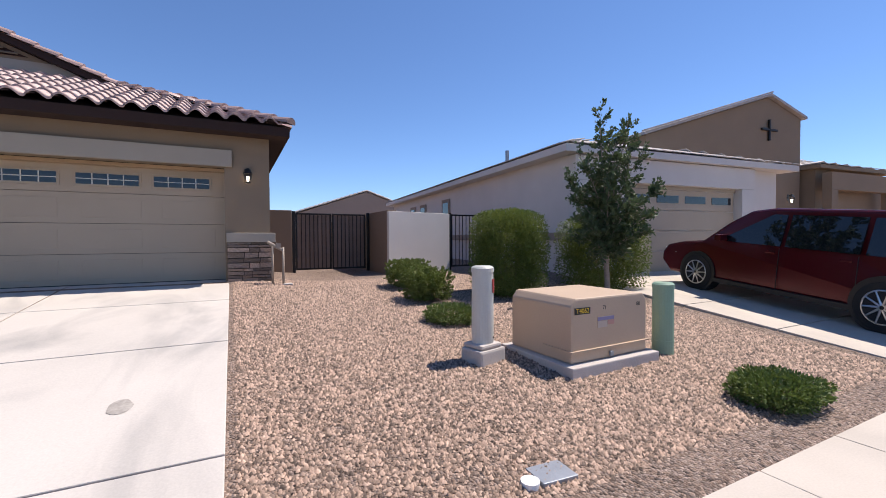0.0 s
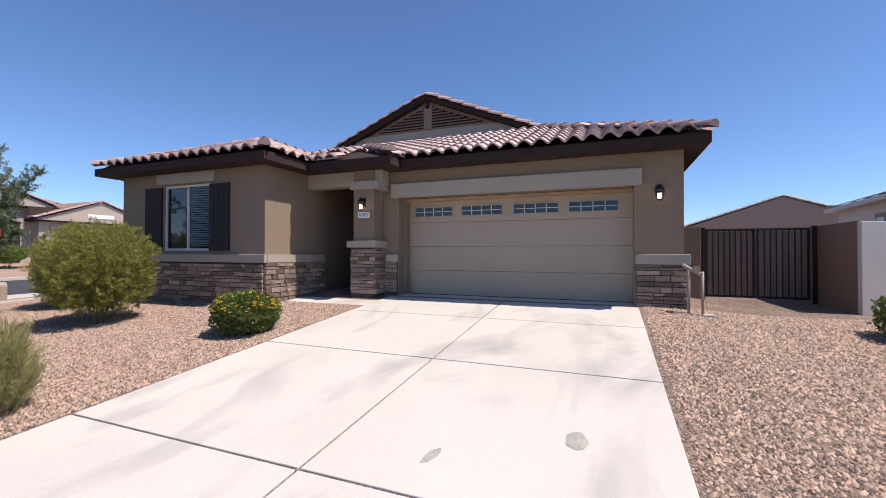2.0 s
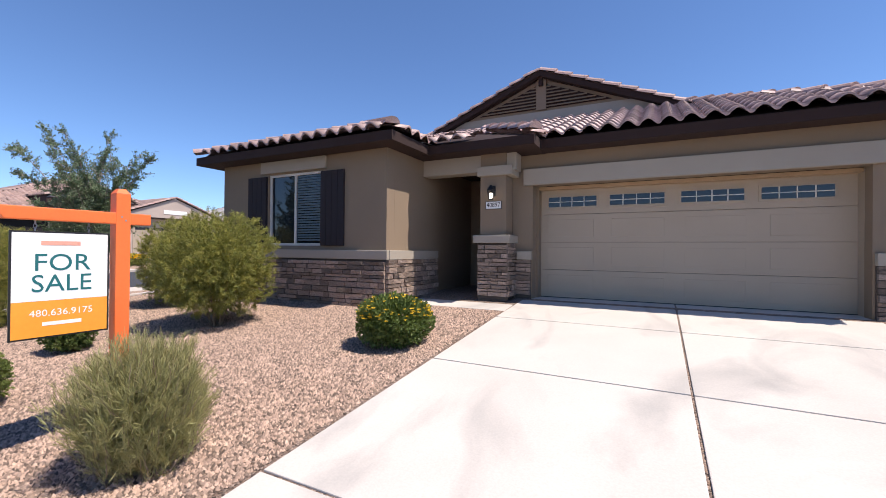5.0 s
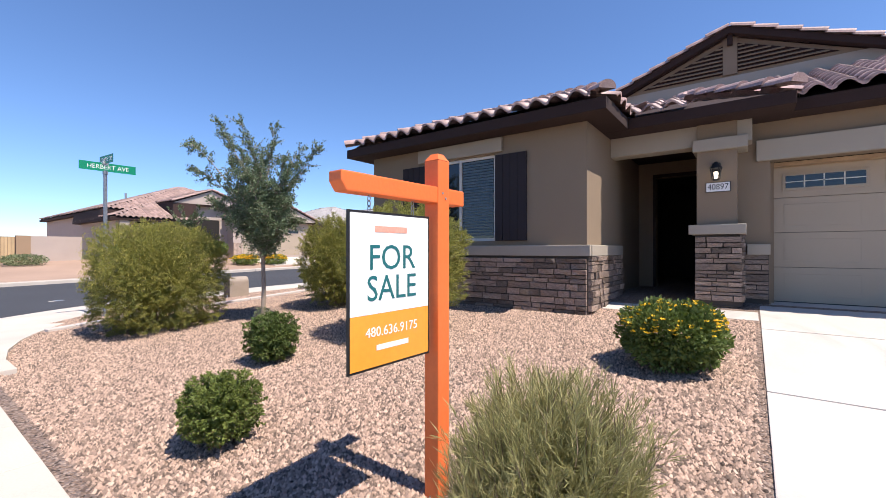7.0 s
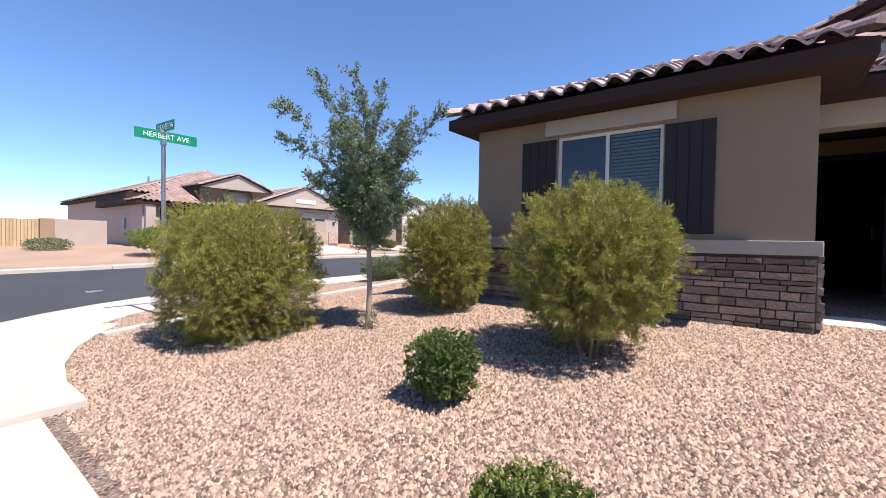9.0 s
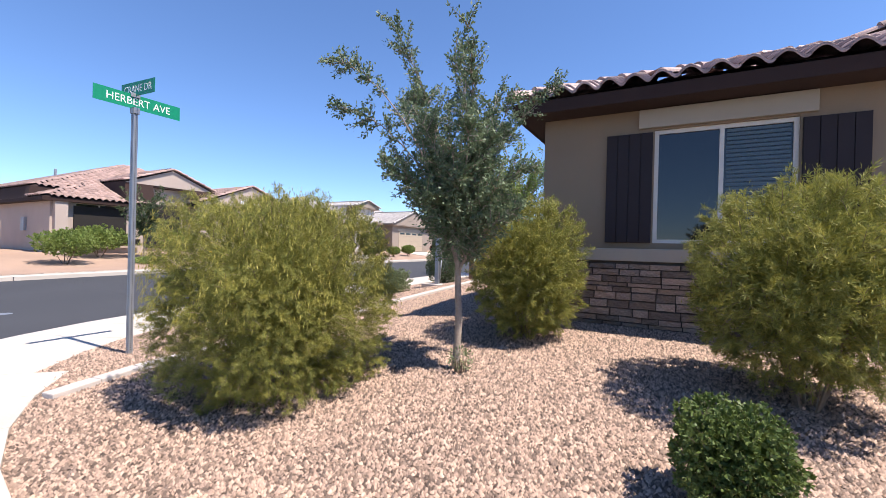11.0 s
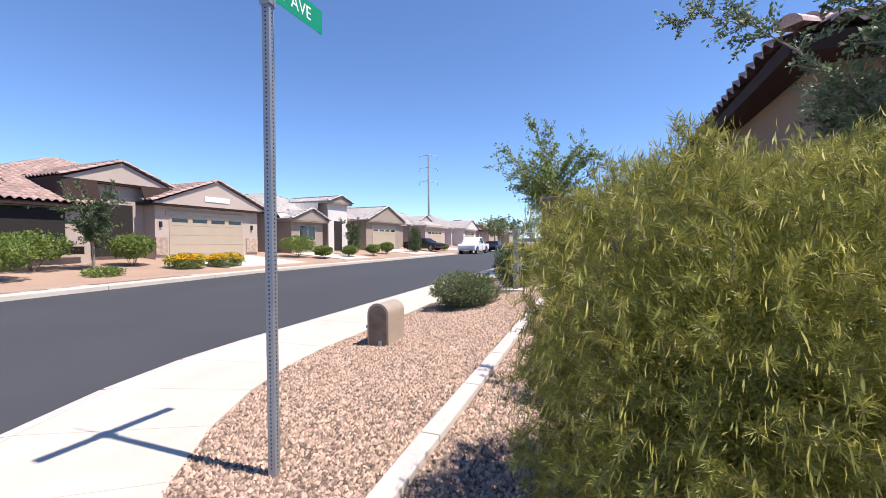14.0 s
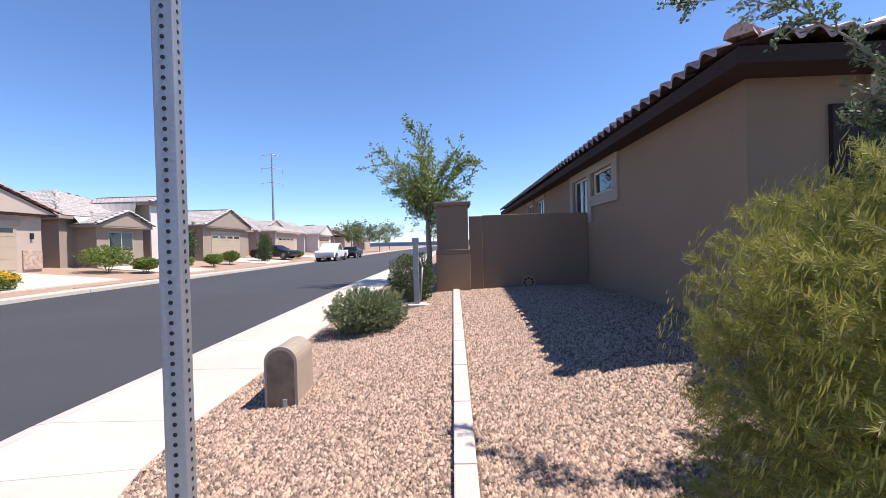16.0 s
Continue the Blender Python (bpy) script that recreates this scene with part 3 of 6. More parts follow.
# the house for sale
house = thing("house", Matrix(), "single-storey brown stucco house with stone veneer and clay tile roof", "house")
HZ0, HZ1 = 0.3, 3.52
BACK = 27.0
wall_run("wall_bedroom", "x", 6.99, -11.56, -7.02, HZ0, HZ1, 0.25, [(-10.09, -8.59, 1.70, 3.20)], STUCCO, house)
wall_run("wall_bedroom_side", "y", -7.02, 7.242, 9.0, HZ0, HZ1, -0.25, [], STUCCO, house)
wall_run("wall_entry_side", "y", -7.10, 9.002, 11.0, HZ0, HZ1, -0.17, [], STUCCO, house)
wall_run("wall_left", "y", -11.56, 7.242, BACK, HZ0, HZ1, 0.25, [(10.78, 12.0, 2.78, 3.3), (12.3, 13.5, 2.2, 3.3), (17.2, 18.3, 2.2, 3.3), (19.2, 20.2, 2.2, 3.3)], STUCCO, house)
wall_run("wall_garage", "x", 8.68, -5.20, 0.79, HZ0, HZ1, 0.25, [(-4.80, 0.0, 0.0, 2.90)], STUCCO, house)
wall_run("wall_right", "y", 0.79, 8.932, BACK, HZ0, HZ1, -0.25, [], STUCCO, house)
wall_run("wall_back", "x", BACK, -11.56, 0.79, HZ0, HZ1, 0.25, [], STUCCO, house)
wall_run("wall_entry", "x", 11.0, -7.27, -4.95, HZ0, HZ1, 0.25, [(-6.75, -5.75, 0.712, 3.15)], STUCCO, house)
wall_run("wall_porch_side", "y", -4.95, 8.942, 11.0, HZ0, HZ1, 0.2, [], STUCCO, house)
# beam and corner column of the porch
part("porch_header", Shape().box(-7.02, -5.02, 8.30, 8.62, 3.16, 3.62), STUCCO_TRIM, house, "beige stucco beam over the entry", bevel=0.01)
part("column", Shape().box(-5.72, -5.20, 8.26, 8.678, 0.55, 3.60), STUCCO, house, bevel=0.01)
part("column_cap", Shape().box(-5.77, -5.07, 8.19, 8.676, 3.06, 3.24), STUCCO_TRIM, house, bevel=0.012)
part("column_collar", Shape().box(-5.82, -5.09, 8.14, 8.676, 1.78, 1.93), STUCCO_TRIM, house, bevel=0.012)
part("garage_header", Shape().box(-4.97, 0.13, 8.60, 8.678, 2.895, 3.205), STUCCO_TRIM, house, "long beige stucco band over the garage door", bevel=0.008)
part("sill_band", Shape().box(-11.62, -6.95, 6.91, 6.988, 1.45, 1.62), STUCCO_TRIM, house, bevel=0.01)
part("sill_band", Shape().box(-7.018, -6.94, 6.992, 8.86, 1.45, 1.62), STUCCO_TRIM, house, bevel=0.01)
part("sill_band", Shape().box(0.02, 0.88, 8.58, 8.678, 1.47, 1.65), STUCCO_TRIM, house, bevel=0.01)
part("sill_band", Shape().box(-5.085, -4.80, 8.58, 8.678, 1.47, 1.63), STUCCO_TRIM, house, bevel=0.01)
part("window_header", Shape().box(-10.28, -8.44, 6.93, 6.988, 3.225, 3.47), STUCCO_TRIM, house, bevel=0.008)
# soffits, fascia and walls up to the deck
PITCH, EZ = 0.386, 3.68
EAVE = [(-11.92, 1.13, 8.25, BACK + 0.5, EZ, PITCH, {"s": 3.40}), (-11.92, -6.62, 6.55, 14.0, EZ, PITCH, {}), (-7.6, -4.55, 7.82, 14.0, EZ, PITCH, {})]
roof = Roof(EAVE)
roof.deck(house, FASCIA)
s = Shape()
for b in EAVE:
    x0, x1, y0, y1 = b[:4]
    s.box(x0 + 0.02, x1 - 0.02, y0 + 0.02, min(y1, BACK + 0.45) - 0.02, EZ - 0.19 - 0.004 * EAVE.index(b), EZ - 0.165 - 0.004 * EAVE.index(b))
part("soffit", s, FASCIA, house, "dark brown soffit boards")
for x0, x1, y0, y1 in ((-11.92, -6.62, 6.55, 6.59), (-11.92, -11.88, 6.59, BACK + 0.5), (-6.66, -6.62, 6.59, 7.82), (-6.62, -4.55, 7.82, 7.86), (-4.59, -4.55, 7.86, 8.25), (-4.55, 1.13, 8.25, 8.29), (1.09, 1.13, 8.29, BACK + 0.5)):
    part("fascia", Shape().box(x0, x1, y0, y1, EZ - 0.20, EZ - 0.03), FASCIA, house, bevel=0.006)
part("garage_lining", Shape().box(-4.80, 0.0, 9.30, 12.0, 0.6, 3.0), SHADE_BLACK, house)
# dutch gable over the main roof
GY = 11.63
gz = EZ + PITCH * 3.40
gw = 6.525 - 3.40
cx = -5.395
g = Shape()
g.v = [(cx - gw - 0.1, GY, gz - 0.15), (cx + gw + 0.1, GY, gz - 0.15), (cx, GY, gz + gw * PITCH - 0.04), (cx - gw - 0.1, GY + 0.1, gz - 0.15), (cx + gw + 0.1, GY + 0.1, gz - 0.15), (cx, GY + 0.1, gz + gw * PITCH - 0.04)]
g.f = [(0, 1, 2), (5, 4, 3), (0, 3, 4, 1), (1, 4, 5, 2), (2, 5, 3, 0)]
part("gable", g, STUCCO, house)
part("gable_band", Shape().prism([(cx - gw + 0.15, gz - 0.05), (cx + gw - 0.15, gz - 0.05), (cx + gw - 0.95, gz + 0.30), (cx - gw + 0.95, gz + 0.30)], 0, 0.03, Matrix.Translation((0, GY - 0.002, 0)) @ Matrix.Rotation(radians(90), 4, "X")), STUCCO_TRIM, house)
vent = part("gable_vent", Shape().box(cx - 0.13, cx + 0.13, GY - 0.05, GY - 0.004, gz + 0.34, gz + 1.2), STUCCO, house, "louvred gable vent with a centre post")
vw = (gw * PITCH - 0.54) / PITCH
part("vent_backing", Shape().prism([(cx - vw, gz + 0.38), (cx + vw, gz + 0.38), (cx, gz + 0.38 + vw * PITCH)], 0.004, 0.02, Matrix.Translation((0, GY, 0)) @ Matrix.Rotation(radians(90), 4, "X")), FASCIA, vent)
for sx in (-1, 1):
    for k in range(7):
        z = gz + 0.42 + 0.085 * k
        w = (gz + 0.38 + vw * PITCH - z) / PITCH - 0.04
        if w < 0.22:
            continue
        xa, xb = sorted((cx + sx * 0.135, cx + sx * w))
        part("slat", Shape().box(xa, xb, -0.035, 0.035, -0.01, 0.01), STUCCO, vent, at=Matrix.Translation((0, GY - 0.05, z)) @ Matrix.Rotation(radians(35), 4, "X"))
part("vent_bracket", Shape().box(cx - 0.05, cx + 0.05, GY - 0.14, GY - 0.052, gz + 0.95, gz + 1.22), FASCIA, vent, bevel=0.01)
top = (cx, GY - 0.15, gz + gw * PITCH + 0.13)
for sx in (-1, 1):
    low = (cx + sx * (gw + 0.25), GY - 0.15, gz - 0.05)
    ridge_caps(low, top, house, TILE, name="rake_tile")
    d = Vector(top) - Vector(low)
    m = Matrix.Translation(low) @ Matrix.Rotation(math.atan2(d.z, d.x) if sx < 0 else 0, 4, "Y")
    r = Shape()
    for off, dz in ((0.0, -0.16), (0.0, -0.02)):
        r.v += [(low[0], GY - 0.22, low[2] + dz), (top[0], GY - 0.22, top[2] + dz), (top[0], GY - 0.05, top[2] + dz), (low[0], GY - 0.05, low[2] + dz)]
    r.f = [(3, 2, 1, 0), (4, 5, 6, 7), (0, 1, 5, 4), (1, 2, 6, 5), (2, 3, 7, 6), (3, 0, 4, 7)]
    part("rake_board", r, FASCIA, house)
ridge_caps((cx, GY - 0.1, gz + gw * PITCH + 0.03), (cx, BACK, gz + gw * PITCH + 0.03), house, TILE)
# hips
ridge_caps((1.13, 8.25, EZ + 0.05), (1.13 - 3.4, 11.65, gz + 0.06), house, TILE, name="hip_tile")
rw = (11.92 - 6.62) / 2
ridge_caps((-6.62, 6.55, EZ + 0.06), (-6.62 - rw, 6.55 + rw, EZ + rw * PITCH + 0.06), house, TILE, name="hip_tile")
ridge_caps((-11.92, 6.55, EZ + 0.06), (-11.92 + rw, 6.55 + rw, EZ + rw * PITCH + 0.06), house, TILE, name="hip_tile")
ridge_caps((-4.55, 7.82, EZ + 0.06), (-4.55 - 1.5, 7.82 + 1.5, EZ + 1.5 * PITCH + 0.06), house, TILE, name="hip_tile")
ridge_caps((-11.92 + rw, 6.55 + rw, EZ + rw * PITCH + 0.06), (-11.92 + rw, 13.2, EZ + rw * PITCH + 0.06), house, TILE)


# windows, doors and fittings of the house
def window(parent, axis, at, lo, hi, z0, z1, depth, name="window", mullion=True, blind=False, label=""):
    w = new(name)
    w.parent = parent
    tagged(w, label)
    f = 0.05
    bars = [(lo, hi, z0, z0 + f), (lo, hi, z1 - f, z1), (lo, lo + f, z0 + f, z1 - f), (hi - f, hi, z0 + f, z1 - f)]
    mid = (lo + hi) / 2
    if mullion:
        bars.append((mid - f / 2, mid + f / 2, z0 + f, z1 - f))
    sgn = 1 if depth > 0 else -1
    fr = Shape()
    for a, b, c, d in bars:
        if axis == "x":
            fr.box(a, b, *sorted((at, at + 0.06 * sgn)), c, d)
        else:
            fr.box(*sorted((at, at + 0.06 * sgn)), a, b, c, d)
    part("window_frame", fr, FRAME_WHITE, w)
    for a, b in (((lo + f, mid - f / 2), (mid + f / 2, hi - f)) if mullion else ((lo + f, hi - f),)):
        y0, y1 = sorted((at + 0.03 * sgn, at + 0.036 * sgn))
        p = Shape().box(a, b, y0, y1, z0 + f, z1 - f) if axis == "x" else Shape().box(y0, y1, a, b, z0 + f, z1 - f)
        part("pane", p, GLASS, w)
    return w


w1 = window(house, "x", 7.03, -10.09, -8.59, 1.70, 3.20, 0.1, label="sliding window with beige frame and closed blinds")
for k in range(26):
    part("blind_slat", Shape().box(-9.29, -8.66, 7.045, 7.058, 0, 0.034), BLIND, w1, at=Matrix.Translation((0, 0, 1.80 + k * 0.052)))
window(house, "y", -11.53, 10.78, 12.0, 2.78, 3.3, 0.1, mullion=False)
window(house, "y", -11.53, 12.3, 13.5, 2.2, 3.3, 0.1)
window(house, "y", -11.53, 17.2, 18.3, 2.2, 3.3, 0.1)
window(house, "y", -11.53, 19.2, 20.2, 2.2, 3.3, 0.1)
for a, b, c, d in ((10.5, 13.75, 3.3, 3.48), (10.5, 12.1, 2.55, 2.78), (10.5, 10.78, 2.782, 3.298), (12.05, 12.3, 2.2, 3.298), (13.5, 13.75, 2.2, 3.298), (17.0, 18.5, 3.3, 3.45), (19.0, 20.4, 3.3, 3.45)):
    part("window_trim", Shape().box(-11.61, -11.562, a, b, c, d), STUCCO_TRIM, house, bevel=0.006)


def shutter(x0, x1):
    sh = part("shutter", Shape().box(x0, x1, 6.955, 6.988, 1.70, 3.17), SHUTTER, house, "dark plum-brown board shutter", bevel=0.005)
    for k in range(4):
        w = (x1 - x0) / 4
        part("board", Shape().box(x0 + k * w + 0.004, x0 + (k + 1) * w - 0.004, 6.938, 6.956, 1.705, 3.165), SHUTTER, sh, bevel=0.003)


shutter(-10.68, -10.11)
shutter(-8.57, -7.99)

gd = new("garage_door")
gd.parent = house
tagged(gd, "closed beige sectional garage door with small windows")
for k in range(4):
    z0, z1 = 0.73 + 0.545 * k, 0.73 + 0.545 * (k + 1) - 0.006
    sec = part("door_section", Shape().box(-4.80, 0.0, 9.15, 9.20, z0, z1), GARAGE, gd, bevel=0.004)
    if k < 3:
        for c in range(4):
            xa = -4.62 + 1.19 * c
            part("raised_panel", Shape().box(xa, xa + 0.87, 9.144, 9.152, z0 + 0.10, z1 - 0.10), GARAGE, sec, bevel=0.006)
    else:
        for xa in (-4.60, -3.46, -2.30, -1.17):
            xb = xa + 0.90
            part("light_frame", Shape().box(xa - 0.04, xb + 0.04, 9.134, 9.152, 2.47, 2.74), GARAGE, sec, bevel=0.006)
            part("pane", Shape().box(xa, xb, 9.128, 9.136, 2.51, 2.70), GLASS, sec)
            gr = Shape()
            for q in (1, 2, 3):
                gr.box(xa + (xb - xa) * q / 4 - 0.008, xa + (xb - xa) * q / 4 + 0.008, 9.12, 9.130, 2.51, 2.70)
            gr.box(xa, xb, 9.12, 9.1295, 2.597, 2.611)
            part("grille", gr, FRAME_WHITE, sec)
part("bottom_seal", Shape().box(-4.80, 0.0, 9.14, 9.21, 0.718, 0.735), BLACK, gd)
part("jamb", Shape().box(-4.84, -4.802, 8.94, 9.2, 0.72, 2.9), GARAGE, gd)
part("jamb", Shape().box(0.002, 0.04, 8.94, 9.2, 0.72, 2.9), GARAGE, gd)
part("stop_trim", Shape().box(-4.80, 0.0, 8.96, 9.149, 2.84, 2.895), surface("wood_stop", (0.42, 0.29, 0.17), 0.6), gd)

# front door, standing open into a hall whose near-black surfaces stand for dimness
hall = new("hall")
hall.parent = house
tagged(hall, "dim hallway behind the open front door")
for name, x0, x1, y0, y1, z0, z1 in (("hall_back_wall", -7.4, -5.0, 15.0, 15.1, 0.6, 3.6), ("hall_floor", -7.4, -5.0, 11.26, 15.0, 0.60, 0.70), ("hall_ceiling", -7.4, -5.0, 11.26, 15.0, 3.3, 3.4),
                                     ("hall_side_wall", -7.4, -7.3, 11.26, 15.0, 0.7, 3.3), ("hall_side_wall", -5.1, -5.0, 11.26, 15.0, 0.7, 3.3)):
    part(name, Shape().box(x0, x1, y0, y1, z0, z1), SHADE_BLACK, hall)
fd = part("front_door", Shape().box(-5.80, -5.755, 11.26, 12.2, 0.72, 3.12), surface("dark_door", (0.035, 0.024, 0.018), 0.5), house, "dark front door standing open", bevel=0.005)
part("handle", Shape().tube((-5.83, 12.05, 1.72), (-5.83, 12.05, 1.95), 0.012, 0.012), GALV, fd)
part("door_frame", Shape().box(-6.80, -6.752, 10.97, 11.1, 0.712, 3.2).box(-5.748, -5.70, 10.97, 11.1, 0.712, 3.2).box(-6.80, -5.70, 10.97, 11.1, 3.152, 3.22), FASCIA, house)


def wall_lantern(x, y, z, host):
    l = thing("wall_lantern", Matrix.Translation((x, y, z)), "black carriage lantern lit on a stucco wall", "lamp", "wall lanterns")
    part("backplate", Shape().box(-0.055, 0.055, -0.02, 0.0, 0.0, 0.2), BLACK, l, bevel=0.01)
    part("arm", Shape().tube((0, -0.02, 0.15), (0, -0.11, 0.19), 0.012, 0.012), BLACK, l)
    part("roof", Shape().tube((0, -0.11, 0.10), (0, -0.11, 0.20), 0.085, 0.02, 10), BLACK, l)
    cage = Shape()
    for k in range(6):
        a = k * math.tau / 6
        cage.tube((0.07 * math.cos(a), -0.11 + 0.07 * math.sin(a), 0.10), (0.05 * math.cos(a), -0.11 + 0.05 * math.sin(a), -0.06), 0.006, 0.006, 5)
    part("cage", cage, BLACK, l)
    part("base", Shape().tube((0, -0.11, -0.085), (0, -0.11, -0.06), 0.03, 0.055, 10), BLACK, l)
    part("bulb", Shape().tube((0, -0.11, -0.055), (0, -0.11, 0.045), 0.028, 0.036, 10), LAMP_BULB, l, smooth=True)


wall_lantern(-5.46, 8.258, 2.67, house)
wall_lantern(0.40, 8.678, 2.68, house)
plate = thing("house_number", Matrix.Translation((-5.44, 8.25, 2.50)), "white house number plate with black digits 40897", "sign")
part("plate", Shape().box(-0.16, 0.16, -0.012, 0.006, -0.075, 0.075), BLACK, plate, bevel=0.004)
part("face", Shape().box(-0.15, 0.15, -0.015, -0.0125, -0.066, 0.066), SIGN_WHITE, plate)
letters("40897", 0.125, BLACK, plate, Matrix.Translation((0, -0.0165, 0)) @ Matrix.Rotation(radians(90), 4, "X"), 0.001, squeeze=0.86)

# garden wall, pillar and gates
gwall = thing("wall_garden", Matrix(), "brown stucco block garden wall with a capped pillar", "wall", kind="structure")
part("wall_panel", Shape().box(-14.10, -11.57, 12.42, 12.60, 0.3, 2.45), BLOCK, gwall, bevel=0.01)
part("wall_panel", Shape().box(-14.42, -14.104, 12.38, 12.60, 0.3, 2.43), BLOCK, gwall, bevel=0.01)
part("pillar", Shape().box(-15.20, -14.45, 12.25, 13.0, 1.6, 2.68), BLOCK, gwall, bevel=0.01)
part("pillar_base", Shape().box(-15.23, -14.42, 12.22, 13.03, 0.2, 1.52), BLOCK_TAN, gwall, "tan pillar base", bevel=0.01)
part("pillar_band", Shape().box(-15.23, -14.42, 12.22, 13.03, 1.522, 1.64), BLOCK, gwall, bevel=0.012)
part("pillar_cap", Shape().box(-15.27, -14.38, 12.18, 13.07, 2.682, 2.78), BLOCK, gwall, bevel=0.02)
part("wall_panel", Shape().box(-15.05, -14.85, 13.03, 40.0, 0.3, 2.42), BLOCK, gwall)
dv = part("drain_grille", Shape().tube((-13.02, 12.419, 0.80), (-13.02, 12.41, 0.80), 0.17, 0.17, 16), BLOCK_TAN, gwall, "round pierced drain block")
for k in range(8):
    a = k * math.tau / 8
    part("hole", Shape().tube((-13.02 + 0.105 * math.cos(a), 12.409, 0.80 + 0.105 * math.sin(a)), (-13.02 + 0.105 * math.cos(a), 12.405, 0.80 + 0.105 * math.sin(a)), 0.03, 0.03, 7), HOLE, dv)


def gate(m, width, height, leaves, solid, label):
    gt = thing("metal_gate", m, label, "gate")
    for x in (0.0, width):
        part("post", Shape().box(x - 0.04, x + 0.04, -0.04, 0.04, -0.1, height + 0.04), IRON, gt, bevel=0.004)
    lw = (width - 0.1) / leaves
    for k in range(leaves):
        x0 = 0.05 + k * lw
        x1 = x0 + lw - 0.02
        part("leaf_frame", Shape().box(x0, x0 + 0.04, -0.02, 0.02, 0.08, height).box(x1 - 0.04, x1, -0.02, 0.02, 0.08, height).box(x0 + 0.04, x1 - 0.04, -0.02, 0.02, height - 0.05, height - 0.004).box(x0 + 0.04, x1 - 0.04, -0.02, 0.02, 0.084, 0.13), IRON, gt, bevel=0.003)
        n = int((x1 - x0 - 0.08) / 0.105)
        d = (x1 - x0 - 0.08) / n
        me = Shape().box(-0.009, 0.009, -0.009, 0.009, 0.13, height - 0.05).mesh("picket", IRON)
        sl = Shape().box(-d / 2 + 0.007, d / 2 - 0.007, 0.012, 0.026, 0.13, height - 0.06).mesh("slat", GATE_BROWN)
        for i in range(n):
            at = Matrix.Translation((x0 + 0.04 + (i + 0.5) * d, 0, 0))
            part("picket", me, IRON, gt, at=at @ Matrix.Translation((d / 2 - 0.002, -0.011, 0)))
            if solid:
                part("slat", sl, GATE_BROWN, gt, at=at)
    return gt


gate(Matrix.Translation((1.60, 11.6, 0.60)), 2.05, 1.64, 2, True, "brown-slatted double metal side gate, closed")
part("wall_panel", Shape().box(0.80, 1.55, 11.55, 11.72, 0.3, 2.3), BLOCK, gwall, bevel=0.01)
part("wall_panel", Shape().box(3.70, 3.95, 10.0, 11.7, 0.2, 2.27), BLOCK, gwall, bevel=0.01)
part("wall_panel", Shape().box(3.70, 3.95, 11.702, 30, 0.2, 2.2), BLOCK, gwall, bevel=0.01)
nwall = thing("wall_neighbour", Matrix(), "pale grey painted garden wall of the neighbour", "wall", kind="structure")
part("wall_panel", Shape().prism([(3.68, 9.86), (5.72, 10.40), (5.68, 10.55), (3.68, 9.998)], 0.1, 2.24), WHITE_WALL, nwall, bevel=0.01)
gate(Matrix.Translation((5.78, 10.52, 0.62)), 1.25, 1.62, 1, False, "black iron picket gate beside a white house, closed")


# roof tiles of the house
TILE_ME = s_tile()
FRONT = {(0, "s"), (1, "s"), (2, "s")}
near_spots = roof.spots(0.30, 0.38, FRONT)[:300]
rest = [m for m, i, sd in roof.spots(0.30, 0.38, {(0, "w"), (0, "e"), (1, "w"), (1, "e"), (2, "e"), (2, "w")})]
tile_mesh = TILE_ME.mesh("roof_tile", TILE, smooth=True)
for m, i, sd in near_spots:
    part("roof_tile", tile_mesh, TILE, house, at=m)
v, f = joined(TILE_ME, rest)
tagged(cloud("roof_tiles_sides", v, f, TILE, house), kind="stuff")
part("valley_flashing", Shape().poly([(-6.66, 7.80, EZ + 0.02), (-6.45, 7.84, EZ + 0.02), (-7.55, 8.85, EZ + 0.42), (-7.7, 8.75, EZ + 0.42)]), GALV, house)


# ledger stone veneer: every stone its own piece
stone_meshes = []
rs = random.Random(5)
for k in range(10):
    bm = bmesh.new()
    bmesh.ops.create_cube(bm, size=1)
    bmesh.ops.subdivide_edges(bm, edges=[e for e in bm.edges if abs(e.verts[0].co.x - e.verts[1].co.x) > 0.5], cuts=1)
    for v_ in bm.verts:
        if v_.co.y < 0:
            v_.co.y -= rs.uniform(0.0, 0.45)
            v_.co.z *= rs.uniform(0.84, 0.98)
            v_.co.x *= rs.uniform(0.95, 1.0)
    me = bpy.data.meshes.new("stone")
    bm.to_mesh(me)
    bm.free()
    me.materials.append(STONE)
    stone_meshes.append(me)


def veneer(name, origin, turn, width, z0, z1, label):
    """Stacked stones over a mortar bed; origin is the lower left corner on the wall's face, turn its heading."""
    base = part(name, Shape().box(0, width, -0.03, 0.0, 0, z1 - z0), MORTAR, house, label, at=Matrix.Translation((*origin, z0)) @ Matrix.Rotation(radians(turn), 4, "Z"))
    r = random.Random(int(width * 100) + int(turn))
    z = 0.07
    while z < z1 - z0 - 0.04:
        h = min(r.choice((0.055, 0.075, 0.09, 0.11)), z1 - z0 - z)
        x = 0.0
        while x < width - 0.03:
            w = min(r.uniform(0.14, 0.42), width - x)
            if width - x - w < 0.08:
                w = width - x
            d = r.uniform(0.04, 0.065)
            part("stone", r.choice(stone_meshes), STONE, base, at=Matrix.Translation((x + w / 2, -0.018 - d / 2, z + h / 2)) @ Matrix.Rotation(r.uniform(-0.012, 0.012), 4, "Y") @ Matrix.Diagonal((w - 0.010, d, h - 0.009, 1)))
            x += w
        z += h


